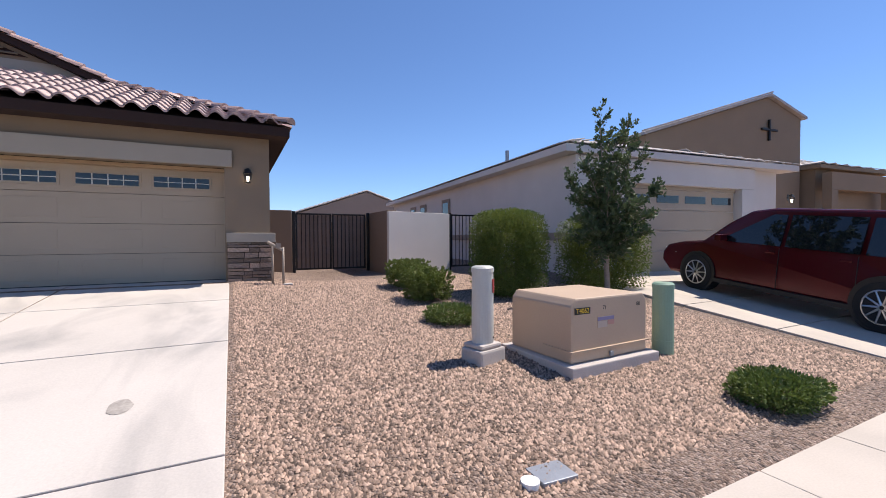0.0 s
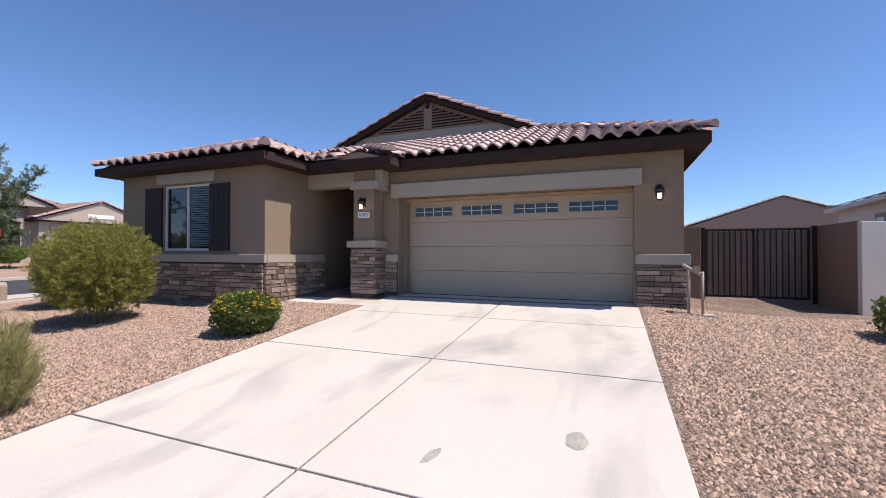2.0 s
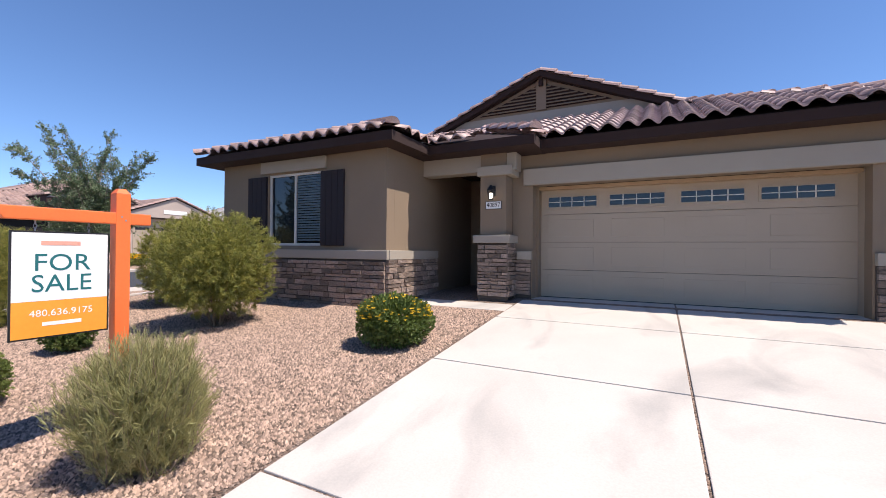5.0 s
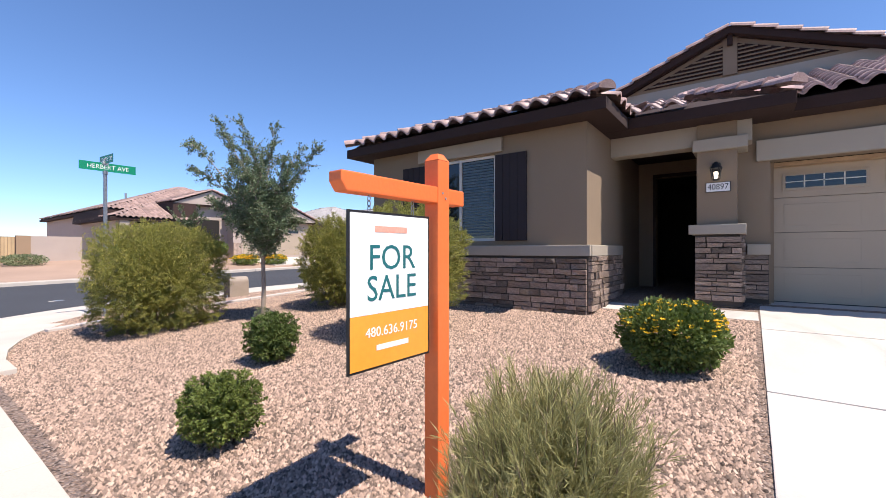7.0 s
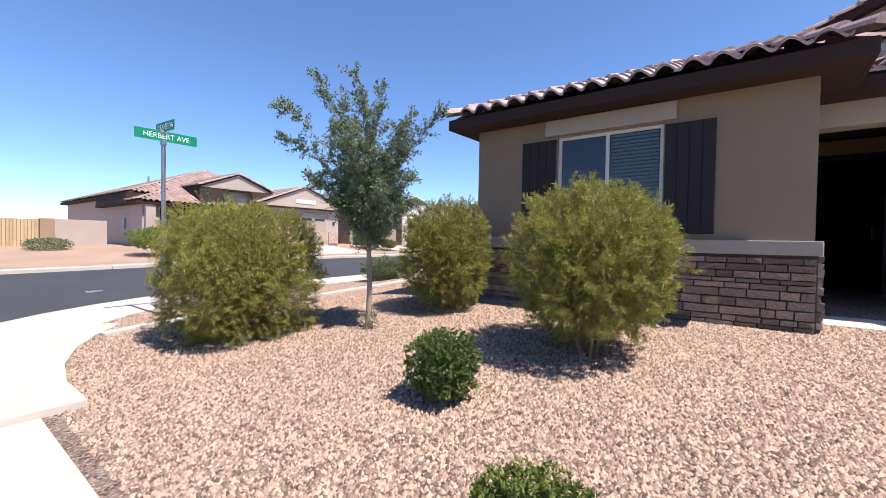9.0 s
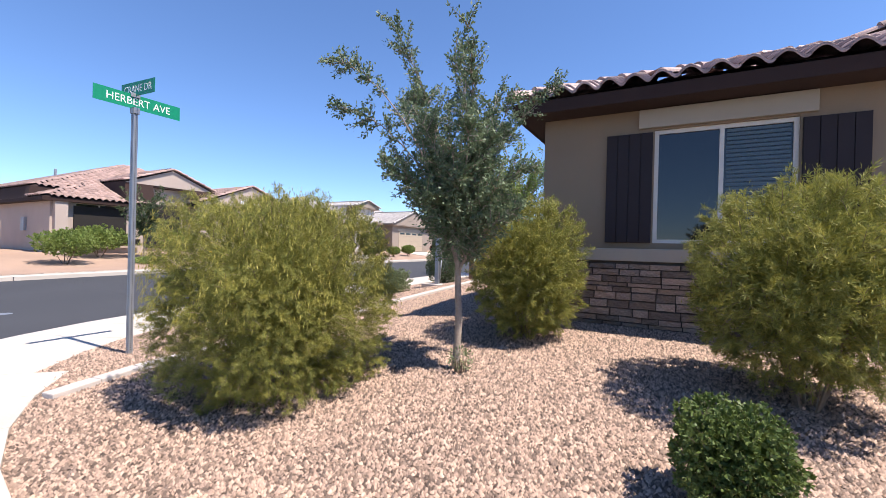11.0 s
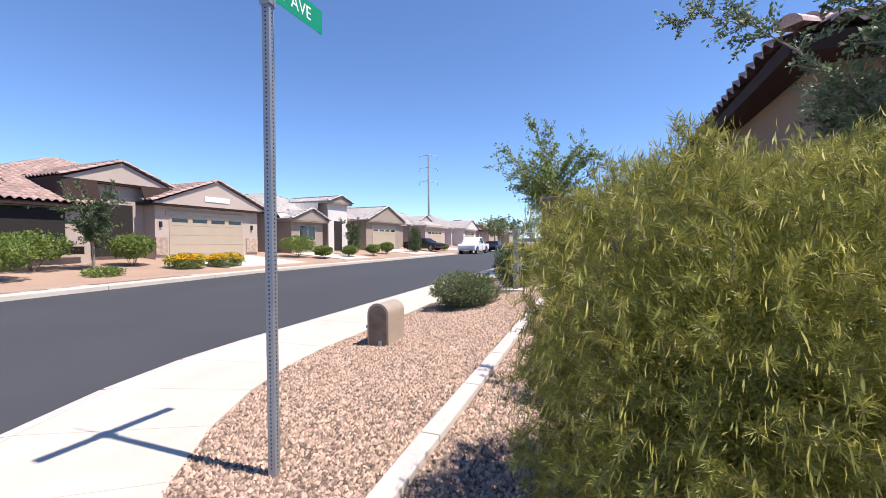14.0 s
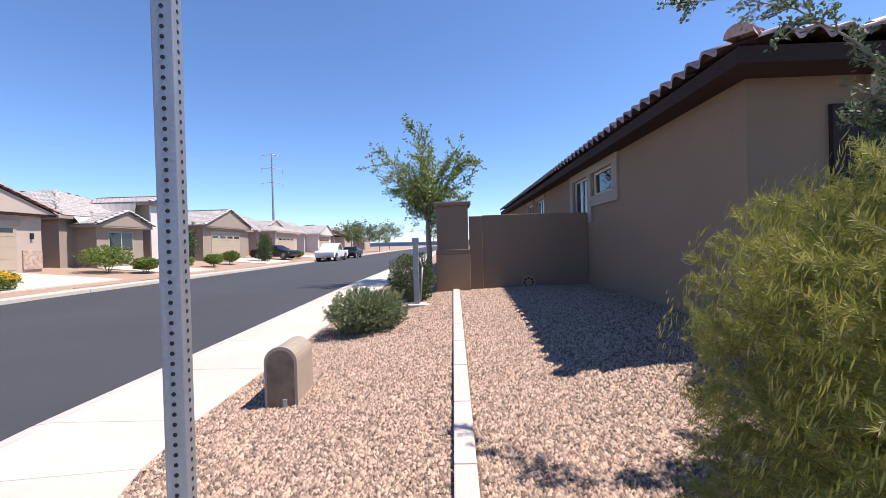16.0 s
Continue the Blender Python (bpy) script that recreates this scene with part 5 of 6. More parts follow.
# street-name sign on its perforated post
def street_sign():
    x, y = -15.52, 3.37
    z = land(x, y)
    t = thing("street_sign", Matrix.Translation((x, y, z)), "green street-name blades on a perforated galvanised post", "street sign")
    a = radians(10)
    w, h = 0.0255, 3.10 - z
    post = part("post", Shape().box(-w, w, -w, w, -0.3, h), GALV, t, "galvanised square post with rows of holes", bevel=0.003, at=Matrix.Rotation(a, 4, "Z"))
    hole = Shape().tube((0, -w - 0.0004, 0), (0, -w - 0.0012, 0), 0.0056, 0.0056, 8).mesh("hole", HOLE)
    n = 0
    zz = 0.06
    allv, allf = Shape(), None
    while zz < h:
        for k in range(4):
            m = Matrix.Rotation(k * math.pi / 2, 4, "Z")
            if (k == 0 or k == 1) and n < 250:
                part("hole", hole, HOLE, post, at=m @ Matrix.Translation((0, 0, zz)))
                n += 1
            else:
                p0, p1 = m @ Vector((0, -w - 0.0004, zz)), m @ Vector((0, -w - 0.0012, zz))
                allv.tube(p0, p1, 0.0056, 0.0056, 6)
        zz += 0.0254
    tagged(part("holes", allv, HOLE, post), kind="stuff")
    part("bracket", Shape().box(-0.035, 0.035, -0.035, 0.035, h - 0.03, h + 0.045), GALV, t, bevel=0.004, at=Matrix.Rotation(a, 4, "Z"))
    part("bracket", Shape().box(-0.016, 0.016, -0.05, 0.05, h + 0.165, h + 0.215), GALV, t, bevel=0.004)

    def blade(name, length, zc, turn, txt, size, dx):
        m = Matrix.Translation((0, 0, zc)) @ Matrix.Rotation(turn, 4, "Z")
        b = part(name, Shape().box(-length / 2 + dx, length / 2 + dx, -0.002, 0.002, -0.085, 0.085), SIGN_GREEN, t, "green street-name blade with white capitals", at=m)
        for sy in (-1, 1):
            letters(txt, size, SIGN_WHITE, b, Matrix.Translation((dx, sy * 0.003, -0.003)) @ (Matrix.Rotation(radians(90), 4, "X") if sy < 0 else Matrix.Rotation(radians(180), 4, "Z") @ Matrix.Rotation(radians(90), 4, "X")), 0.0006, squeeze=0.9)

    blade("name_blade", 0.93, h + 0.115, radians(90), "HERBERT AVE", 0.125, 0.05)
    blade("name_blade", 0.66, h + 0.27, radians(4), "CRANE DR", 0.125, 0.05)


street_sign()


# mailbox-shaped utility cover on the gravel strip
def round_cover():
    x, y = -16.52, 6.55
    z = land(x, y) - 0.02
    t = thing("utility_cover", Matrix.Translation((x, y, z)) @ Matrix.Rotation(radians(3), 4, "Z"), "tan arched metal utility cover standing on gravel", "utility box")
    prof = [(-0.15, 0.0), (0.15, 0.0)] + [(0.15 * math.cos(a), 0.44 + 0.15 * math.sin(a)) for a in np.linspace(0, math.pi, 13)]
    flip = Matrix.Rotation(radians(90), 4, "X")
    part("body", Shape().prism(prof, -0.27, 0.25, flip), MAIL_TAN, t, bevel=0.006)
    rim = [(1.06 * p[0], p[1] * 1.02) for p in prof]
    part("rim", Shape().prism(rim, 0.251, 0.275, flip), MAIL_TAN, t, bevel=0.004)
    part("screen", Shape().prism([(0.88 * p[0], 0.02 + p[1] * 0.93) for p in prof], 0.276, 0.281, flip), surface("rusty_mesh", (0.155, 0.115, 0.085), 0.8, 0.5, 8, 160, 0.8), t, "brown perforated screen")
    part("latch", Shape().box(0.02, 0.06, -0.305, -0.282, 0.02, 0.10), GALV, t, bevel=0.004)
    part("hinge", Shape().box(-0.168, -0.15, -0.30, -0.26, 0.26, 0.30), GALV, t)


round_cover()
mh = thing("manhole_cover", Matrix.Translation((-20.85, 3.68, road_z(3.68) + 0.034)), "pale round manhole collar set in the asphalt", "manhole")
part("collar", Shape().tube((0, 0, -0.05), (0, 0, 0.006), 0.22, 0.22, 24), KERB, mh)
part("lid", Shape().tube((0, 0, 0.0062), (0, 0, 0.012), 0.13, 0.13, 24), GALV, mh)


def meter_post():
    x, y = -15.60, 10.95
    z = land(x, y)
    t = thing("meter_pedestal", Matrix.Translation((x, y, z)), "grey metal irrigation meter post on a concrete pad", "utility post")
    part("pad", Shape().box(-0.38, 0.33, -0.22, 0.22, -0.15, 0.05), KERB, t, bevel=0.01)
    part("post", Shape().box(-0.055, 0.055, -0.06, 0.06, 0.051, 1.30), GALV, t, bevel=0.008)
    part("head", Shape().box(-0.07, 0.07, -0.075, 0.075, 1.302, 1.42), GALV, t, bevel=0.012)
    part("conduit", Shape().tube((0.07, 0, 1.0), (0.13, 0, 0.8), 0.02, 0.02).tube((0.13, 0, 0.8), (0.07, 0, 0.1), 0.02, 0.02), GALV, t, smooth=True)


meter_post()


# utility boxes on the right
def transformer():
    z = land(3.3, 2.9) - 0.02
    ang = math.atan2(-0.08, 1.12)
    t = thing("transformer_box", Matrix.Translation((2.99, 2.71, z)) @ Matrix.Rotation(radians(2), 4, "Z"), "tan metal pad-mounted transformer box on a concrete slab", "utility box")
    part("pad", Shape().box(-0.08, 1.20, -0.08, 1.02, -0.1, 0.11), KERB, t, "concrete slab", bevel=0.012)
    part("cabinet", Shape().prism([(0.0, 0.112), (1.12, 0.112), (1.12, 0.66), (1.06, 0.74), (0.06, 0.74), (0.0, 0.66)], -0.92, -0.02, Matrix.Rotation(radians(90), 4, "X") @ Matrix.Rotation(0, 4, "Y")), BOX_TAN, t, bevel=0.02)
    part("hood", Shape().box(-0.014, 1.134, -0.005, 0.40, 0.22, 0.235), BOX_TAN, t)
    lab = part("number_label", Shape().box(0.04, 0.25, 0.012, 0.0175, 0.585, 0.65), BLACK, t, "black label with yellow characters T4062")
    letters("T4062", 0.068, plain("yellow_ink", (0.85, 0.55, 0.02), 0.5), lab, Matrix.Translation((0.145, 0.0112, 0.617)) @ Matrix.Rotation(radians(90), 4, "X"), 0.0006)
    for x, txt in ((0.46, "71"), (0.98, "80")):
        letters(txt, 0.06, BLACK, lab, Matrix.Translation((x, 0.0185, 0.625)) @ Matrix.Rotation(radians(90), 4, "X"), 0.0006)
    part("warning_label", Shape().box(0.36, 0.60, 0.015, 0.0185, 0.50, 0.535), plain("blue_ink", (0.24, 0.21, 0.34), 0.5), t, "faded blue and red warning label")
    part("warning_label", Shape().box(0.36, 0.50, 0.015, 0.0185, 0.43, 0.495), plain("faded_paper", (0.52, 0.43, 0.36), 0.6), t)
    part("warning_label", Shape().box(0.505, 0.60, 0.015, 0.0185, 0.45, 0.495), plain("faded_red_ink", (0.50, 0.27, 0.22), 0.6), t)
    part("padlock", Shape().box(0.52, 0.565, -0.012, 0.016, 0.13, 0.18), GALV, t, bevel=0.006)


transformer()


def pedestal(x, y, r, h, material, block, label):
    z = land(x, y) - 0.01
    t = thing("utility_pedestal", Matrix.Translation((x, y, z)) @ Matrix.Rotation(0.25, 4, "Z"), label, "utility pedestal")
    z0 = 0.0
    if block:
        part("base", Shape().prism([(-r * 1.6, -r * 1.35), (r * 1.6, -r * 1.35), (r * 1.5, r * 1.3), (-r * 1.5, r * 1.3)], -0.08, 0.15), KERB, t, "rough concrete base", bevel=0.025)
        part("collar", Shape().box(-r * 1.3, r * 1.3, -r * 1.2, r * 1.2, 0.152, 0.20), KERB, t, bevel=0.03)
        z0 = 0.20
    body = Shape().tube((0, 0, z0), (0, 0, h - 0.03), r, r * 0.97, 24)
    part("body", body, material, t, smooth=False)
    part("cap", Shape().tube((0, 0, h - 0.05), (0, 0, h - 0.01), r * 1.03, r * 1.03, 24).tube((0, 0, h - 0.01), (0, 0, h + 0.01), r * 1.03, r * 0.85, 24), material, t)
    if block:
        part("stripe", Shape().box(0.03, 0.05, -r - 0.003, -r * 0.94, h - 0.26, h - 0.12), RED_INK, t)
        part("screw", Shape().tube((0.04, -r * 0.98, z0 + 0.06), (0.04, -r - 0.004, z0 + 0.06), 0.01, 0.01, 8), BLACK, t)
    else:
        part("band", Shape().tube((0, 0, 0.14), (0, 0, 0.16), r * 1.03, r * 1.03, 24), material, t)


pedestal(2.43, 3.42, 0.115, 0.98, BOX_GREY, True, "pale grey round telecom pedestal on a concrete base")
pedestal(4.50, 2.85, 0.115, 0.80, BOX_GREEN, False, "pale green round telecom pedestal standing on gravel")
lid = thing("valve_lid", Matrix.Translation((1.78, 1.64, land(1.78, 1.64) + 0.012)), "grey irrigation valve lid with a round white cap in gravel", "utility lid")
part("lid", Shape().prism([(-0.12, -0.08), (0.12, -0.10), (0.13, 0.09), (-0.11, 0.10)], -0.05, 0.008), GALV, lid, bevel=0.005)
part("cap", Shape().tube((-0.17, -0.02, -0.05), (-0.17, -0.02, 0.012), 0.055, 0.055, 16), SIGN_WHITE, lid)
# backflow pipe by the garage corner
bf = thing("backflow_pipe", Matrix.Translation((0.98, 8.2, land(0.98, 8.2))), "bronze-coloured backflow preventer pipe rising from gravel", "pipe")
part("riser", Shape().tube((0, 0, -0.05), (0, 0, 0.72), 0.022, 0.022), MAIL_TAN, bf, smooth=True)
part("riser", Shape().tube((-0.18, 0.1, -0.05), (-0.18, 0.1, 0.78), 0.022, 0.022), MAIL_TAN, bf, smooth=True)
part("valve", Shape().tube((0, 0, 0.66), (-0.26, 0.14, 0.82), 0.03, 0.03).box(-0.12, -0.04, 0.0, 0.08, 0.70, 0.80), MAIL_TAN, bf)
part("stand", Shape().box(-0.02, 0.16, -0.06, 0.06, -0.02, 0.03), KERB, bf, bevel=0.01)


# vehicles
def vehicle(m, length, width, height, paint, profile, glass_z, label, category, wheel_r=0.35, axle=(0.2, 0.78), cab=None):
    """profile: side outline (along x from the nose, z); the cabin is drawn in towards the roof."""
    t = thing(category, m, label, category)
    bm = bmesh.new()
    rows = []
    n = len(profile)
    for sy, inset in ((-1, None), (1, None)):
        rows.append([bm.verts.new((px * length, sy * (width / 2 - (0.16 * max(0.0, (pz - glass_z) / (1 - glass_z)) + 0.03 * (1 if pz < 0.25 else 0))), pz * height)) for px, pz in profile])
    bm.faces.new(rows[0])
    bm.faces.new(list(reversed(rows[1])))
    for i in range(n):
        bm.faces.new((rows[0][(i + 1) % n], rows[0][i], rows[1][i], rows[1][(i + 1) % n]))
    bmesh.ops.recalc_face_normals(bm, faces=bm.faces)
    bmesh.ops.triangulate(bm, faces=[f for f in bm.faces if len(f.verts) > 4])
    me = bpy.data.meshes.new("body")
    bm.to_mesh(me)
    bm.free()
    me.materials.append(paint)
    body = part("body", me, paint, t)
    bv = body.modifiers.new("round", "BEVEL")
    bv.width, bv.segments, bv.limit_method, bv.angle_limit = 0.06, 3, "ANGLE", radians(20)
    zs = glass_z * height
    wins = cab or [(0.27, 0.345, 0.50, 0.50), (0.515, 0.515, 0.72, 0.72), (0.735, 0.735, 0.93, 0.90)]
    for sy in (-1, 1):
        for k, (a0, a1, b0, b1) in enumerate(wins):
            y_lo = sy * (width / 2 + 0.004)
            y_hi = sy * (width / 2 - 0.155 + 0.004 + 0.02)
            zt = height * 0.935
            s = Shape()
            s.v = [(a0 * length, y_lo - sy * 0.012, zs + 0.03), (b0 * length, y_lo - sy * 0.012, zs + 0.03), (b1 * length, y_hi, zt), (a1 * length + (0.11 * length if k == 0 else 0), y_hi, zt)]
            s.v += [(x, y - sy * 0.03, z) for x, y, z in s.v]
            s.f = [(0, 1, 2, 3), (7, 6, 5, 4), (0, 4, 5, 1), (1, 5, 6, 2), (2, 6, 7, 3), (3, 7, 4, 0)]
            part("side_window", s, CAR_GLASS, t)
        part("mirror", Shape().box(0.28 * length, 0.31 * length, *sorted((sy * width / 2, sy * (width / 2 + 0.18))), zs + 0.04, zs + 0.16), paint, t, bevel=0.02)
        for k in range(2):
            x0 = (0.50 if k == 0 else 0.72) * length
            part("door_handle", Shape().box(x0 - 0.22, x0 - 0.06, *sorted((sy * (width / 2 - 0.005), sy * (width / 2 + 0.025))), zs - 0.10, zs - 0.065), paint, t, bevel=0.008)
            part("door_gap", Shape().box(x0 - 0.004, x0 + 0.004, *sorted((sy * (width / 2 - 0.01), sy * (width / 2 + 0.003))), 0.32, zs), BLACK, t)
        part("sill", Shape().box(axle[0] * length + wheel_r, axle[1] * length - wheel_r, *sorted((sy * (width / 2 - 0.06), sy * (width / 2 + 0.006))), 0.22, 0.31), BLACK, t, bevel=0.01)
        part("headlight", Shape().box(0.012 * length, 0.075 * length, *sorted((sy * (width / 2 - 0.30), sy * (width / 2 - 0.01))), 0.40 * height, 0.47 * height), SIGN_WHITE, t, bevel=0.02)
        part("tail_light", Shape().box(0.965 * length, 0.994 * length, *sorted((sy * (width / 2 - 0.22), sy * (width / 2 + 0.002))), 0.42 * height, 0.58 * height), RED_INK, t, bevel=0.01)
    for ax in axle:
        for sy in (-1, 1):
            y1 = sy * (width / 2 + 0.012)
            y0 = sy * (width / 2 - 0.22)
            c = (ax * length, wheel_r)
            part("wheel_arch", Shape().tube((c[0], y0, c[1] + 0.02), (c[0], y1 - sy * 0.004, c[1] + 0.02), wheel_r * 1.17, wheel_r * 1.17, 24), BLACK, t)
            wh = part("wheel", Shape().tube((c[0], y0, c[1]), (c[0], y1 + sy * 0.012, c[1]), wheel_r, wheel_r, 28), TYRE, t, bevel=0.02)
            part("rim", Shape().tube((c[0], y1 + sy * 0.004, c[1]), (c[0], y1 + sy * 0.016, c[1]), wheel_r * 0.68, wheel_r * 0.66, 24), HOLE, wh)
            sp = Shape()
            for k in range(10):
                a = k * math.tau / 10
                sp.tube((c[0] + 0.03 * math.cos(a), y1 + sy * 0.022, c[1] + 0.03 * math.sin(a)), (c[0] + wheel_r * 0.66 * math.cos(a + 0.1), y1 + sy * 0.018, c[1] + wheel_r * 0.66 * math.sin(a + 0.1)), 0.018, 0.012, 5)
            for k in range(24):
                a, b = k * math.tau / 24, (k + 1) * math.tau / 24
                sp.tube((c[0] + wheel_r * 0.67 * math.cos(a), y1 + sy * 0.016, c[1] + wheel_r * 0.67 * math.sin(a)), (c[0] + wheel_r * 0.67 * math.cos(b), y1 + sy * 0.016, c[1] + wheel_r * 0.67 * math.sin(b)), 0.012, 0.012, 5)
            part("spokes", sp, RIM, wh)
    return t


VAN = [(0.0, 0.28), (0.0, 0.42), (0.02, 0.50), (0.10, 0.56), (0.20, 0.60), (0.29, 0.82), (0.37, 0.965), (0.45, 1.0), (0.75, 1.0), (0.93, 0.96), (0.975, 0.62), (1.0, 0.52), (1.0, 0.28), (0.97, 0.15), (0.04, 0.15)]
CAR = [(0.0, 0.35), (0.0, 0.48), (0.04, 0.56), (0.25, 0.66), (0.38, 0.95), (0.46, 1.0), (0.62, 0.99), (0.80, 0.73), (0.97, 0.68), (1.0, 0.55), (1.0, 0.35), (0.96, 0.17), (0.04, 0.17)]
TRUCK = [(0.0, 0.30), (0.0, 0.50), (0.02, 0.58), (0.24, 0.62), (0.32, 0.95), (0.38, 1.0), (0.58, 0.99), (0.63, 0.60), (1.0, 0.60), (1.0, 0.30), (0.97, 0.22), (0.04, 0.22)]
# the van noses up its driveway
nose, tail = Vector((10.01, 5.91, 0.54)), Vector((8.99, 0.91, 0.08))
ax = (tail - nose).normalized()
sd = Vector((0, 0, 1)).cross(ax).normalized()
mv = Matrix((ax, sd, ax.cross(sd))).transposed().to_4x4()
vehicle(Matrix.Translation(nose) @ mv, 5.1, 1.98, 1.72, PAINT_RED, VAN, 0.60, "dark red minivan parked nose-in on a driveway", "minivan", 0.36, (0.185, 0.79))
vehicle(Matrix.Translation((-33.4, 45.2, road_z(45) + 0.42)) @ Matrix.Rotation(radians(172), 4, "Z") @ Matrix.Translation((-2.3, 0, 0)), 4.7, 1.82, 1.42, PAINT_BLACK, CAR, 0.64, "black sedan parked in a driveway across the street", "car", 0.33, (0.19, 0.79), [(0.29, 0.31, 0.50, 0.50), (0.515, 0.515, 0.72, 0.68)])
vehicle(Matrix.Translation((-27.9, 44.0, road_z(44))) @ Matrix.Rotation(radians(90), 4, "Z"), 5.7, 2.0, 1.88, PAINT_WHITE, TRUCK, 0.60, "white pickup truck parked along the kerb", "pickup truck", 0.40, (0.17, 0.79), [(0.27, 0.30, 0.43, 0.43), (0.44, 0.44, 0.58, 0.57)])
vehicle(Matrix.Translation((-27.9, 53.0, road_z(53))) @ Matrix.Rotation(radians(90), 4, "Z"), 4.7, 1.82, 1.45, PAINT_BLACK, CAR, 0.64, "dark car parked behind a white pickup", "car", 0.33, (0.19, 0.79), [(0.29, 0.31, 0.50, 0.50), (0.515, 0.515, 0.72, 0.68)])


# other houses
def plain_house(at, blocks, wall_h, wall, tile, tile_kind, label, windows=(), doors=(), boxes=(), gables=(), want=None):
    """blocks: as Roof, walls stand in from the eaves. Openings on the front are given in the house's own frame, front towards -y."""
    h = thing("house", at, label, "house")
    rf = Roof(blocks)
    rf.deck(h, FASCIA if tile_kind == "s" else TILE_GREY, 0.5)
    for b in blocks:
        x0, x1, y0, y1, z = b[:5]
        part("wall", Shape().box(x0 + 0.4, x1 - 0.4, y0 + 0.4, y1 - 0.4, -1.0, z - 0.03), wall, h, bevel=0.01)
        part("eave", Shape().box(x0, x1, y0, y1, z - 0.2, z - 0.032), wall if tile_kind == "f" else FASCIA, h)
        gab = b[6]
        for sd, d in gab.items():
            if sd == "s":
                hw = (x1 - x0) / 2
                k = b[5]
                zt = z + k * hw
                zb = z + k * d
                w = hw - d
                g_ = Shape()
                yy = y0 + d - 0.03
                g_.v = [((x0 + x1) / 2 - w, yy, zb - 0.1), ((x0 + x1) / 2 + w, yy, zb - 0.1), ((x0 + x1) / 2, yy, zt - 0.05)]
                g_.v += [(a_, b_ + 0.12, c_) for a_, b_, c_ in g_.v]
                g_.f = [(0, 1, 2), (5, 4, 3), (0, 3, 4, 1), (1, 4, 5, 2), (2, 5, 3, 0)]
                part("gable", g_, wall, h)
                for sx in (-1, 1):
                    ridge_caps(((x0 + x1) / 2 + sx * (w + 0.1), yy - 0.05, zb), ((x0 + x1) / 2, yy - 0.05, zt + 0.04), h, tile, 0.42, name="rake_tile")
    sp = [m for m, i, s_ in rf.spots(0.33 if tile_kind == "f" else 0.30, 0.40, want)]
    if sp:
        v, f = joined(s_tile() if tile_kind == "s" else flat_tile(), sp)
        tagged(cloud("roof_tiles", v, f, tile, h), kind="stuff")
    for x0, x1, z0, z1, y in windows:
        w = new("window")
        w.parent = h
        part("window_trim", Shape().box(x0 - 0.1, x1 + 0.1, y - 0.03, y - 0.002, z0 - 0.1, z1 + 0.1), STUCCO_TRIM, w, bevel=0.008)
        part("pane", Shape().box(x0, x1, y - 0.042, y - 0.032, z0, z1), GLASS, w)
        part("frame", Shape().box((x0 + x1) / 2 - 0.025, (x0 + x1) / 2 + 0.025, y - 0.055, y - 0.043, z0, z1), FRAME_WHITE, w)
    for x0, x1, z1, y in doors:
        d = new("garage_door")
        d.parent = h
        part("surround", Shape().box(x0 - 0.2, x1 + 0.2, y - 0.05, y - 0.002, z1, z1 + 0.28), STUCCO_TRIM, d, bevel=0.01)
        for k in range(4):
            part("door_section", Shape().box(x0, x1, y - 0.03, y - 0.003, k * z1 / 4 + 0.005, (k + 1) * z1 / 4 - 0.006), GARAGE, d, bevel=0.004)
        for k in range(4):
            xa = x0 + (x1 - x0) * (k + 0.12) / 4
            part("pane", Shape().box(xa, xa + (x1 - x0) * 0.19, y - 0.04, y - 0.032, z1 * 0.84, z1 * 0.93), GLASS, d)
    for name, x0, x1, y0, y1, z0, z1, mt in boxes:
        part(name, Shape().box(x0, x1, y0, y1, z0, z1), mt, h, bevel=0.012)
    return h


def across(y, z):
    """Frame of a house across the street: its front towards the street, its own x running along the street."""
    return Matrix.Translation((-36.0, y, z)) @ Matrix.Rotation(radians(90), 4, "Z")


P = 0.386
# porch and entry shade are thin dark slabs laid on the front wall
plain_house(across(9.2, road_z(12) + 0.90), [(-0.3, 14.2, 1.6, 19.0, 3.05, P, {}), (6.6, 14.3, -0.5, 9.0, 2.85, P, {"s": 0.0}), (-0.4, 4.6, -0.2, 8.0, 2.45, P, {}), (3.2, 8.2, 0.4, 10.0, 3.75, P, {"s": 0.0})], 2.8, PINK_WALL, TILE_PINK, "s",
            "pinkish stucco ranch house with red clay tile roof", windows=[(1.0, 2.9, 0.9, 2.2, 0.2)], doors=[(7.75, 12.65, 2.15, -0.1)],
            boxes=[("stone_base", 7.0, 7.65, -0.18, -0.104, 0.0, 0.95, STONE), ("stone_base", 12.9, 13.85, -0.18, -0.104, 0.0, 0.95, STONE), ("louvre", 9.6, 11.3, -0.57, -0.532, 3.05, 3.35, SIGN_WHITE), ("porch_shade", 0.9, 3.2, 0.12, 0.197, 0.25, 2.1, SHADE_BLACK), ("entry_recess", 4.4, 6.4, 0.70, 0.797, 0.0, 2.6, SHADE_BLACK), ("porch_post", 0.1, 0.6, -0.12, 0.19, -0.4, 2.4, PINK_WALL), ("lantern", 7.2, 7.34, -0.2, -0.104, 1.5, 1.8, BLACK), ("lantern", 13.3, 13.44, -0.2, -0.104, 1.5, 1.8, BLACK), ("vent_pipe", 3.0, 3.12, 9.0, 9.12, 4.2, 4.95, GALV), ("porch_rail", 0.5, 3.8, -0.1, -0.06, 0.15, 0.5, IRON), ("meter_box", -0.12, 0.095, 3.0, 3.4, 0.8, 1.5, GALV)])
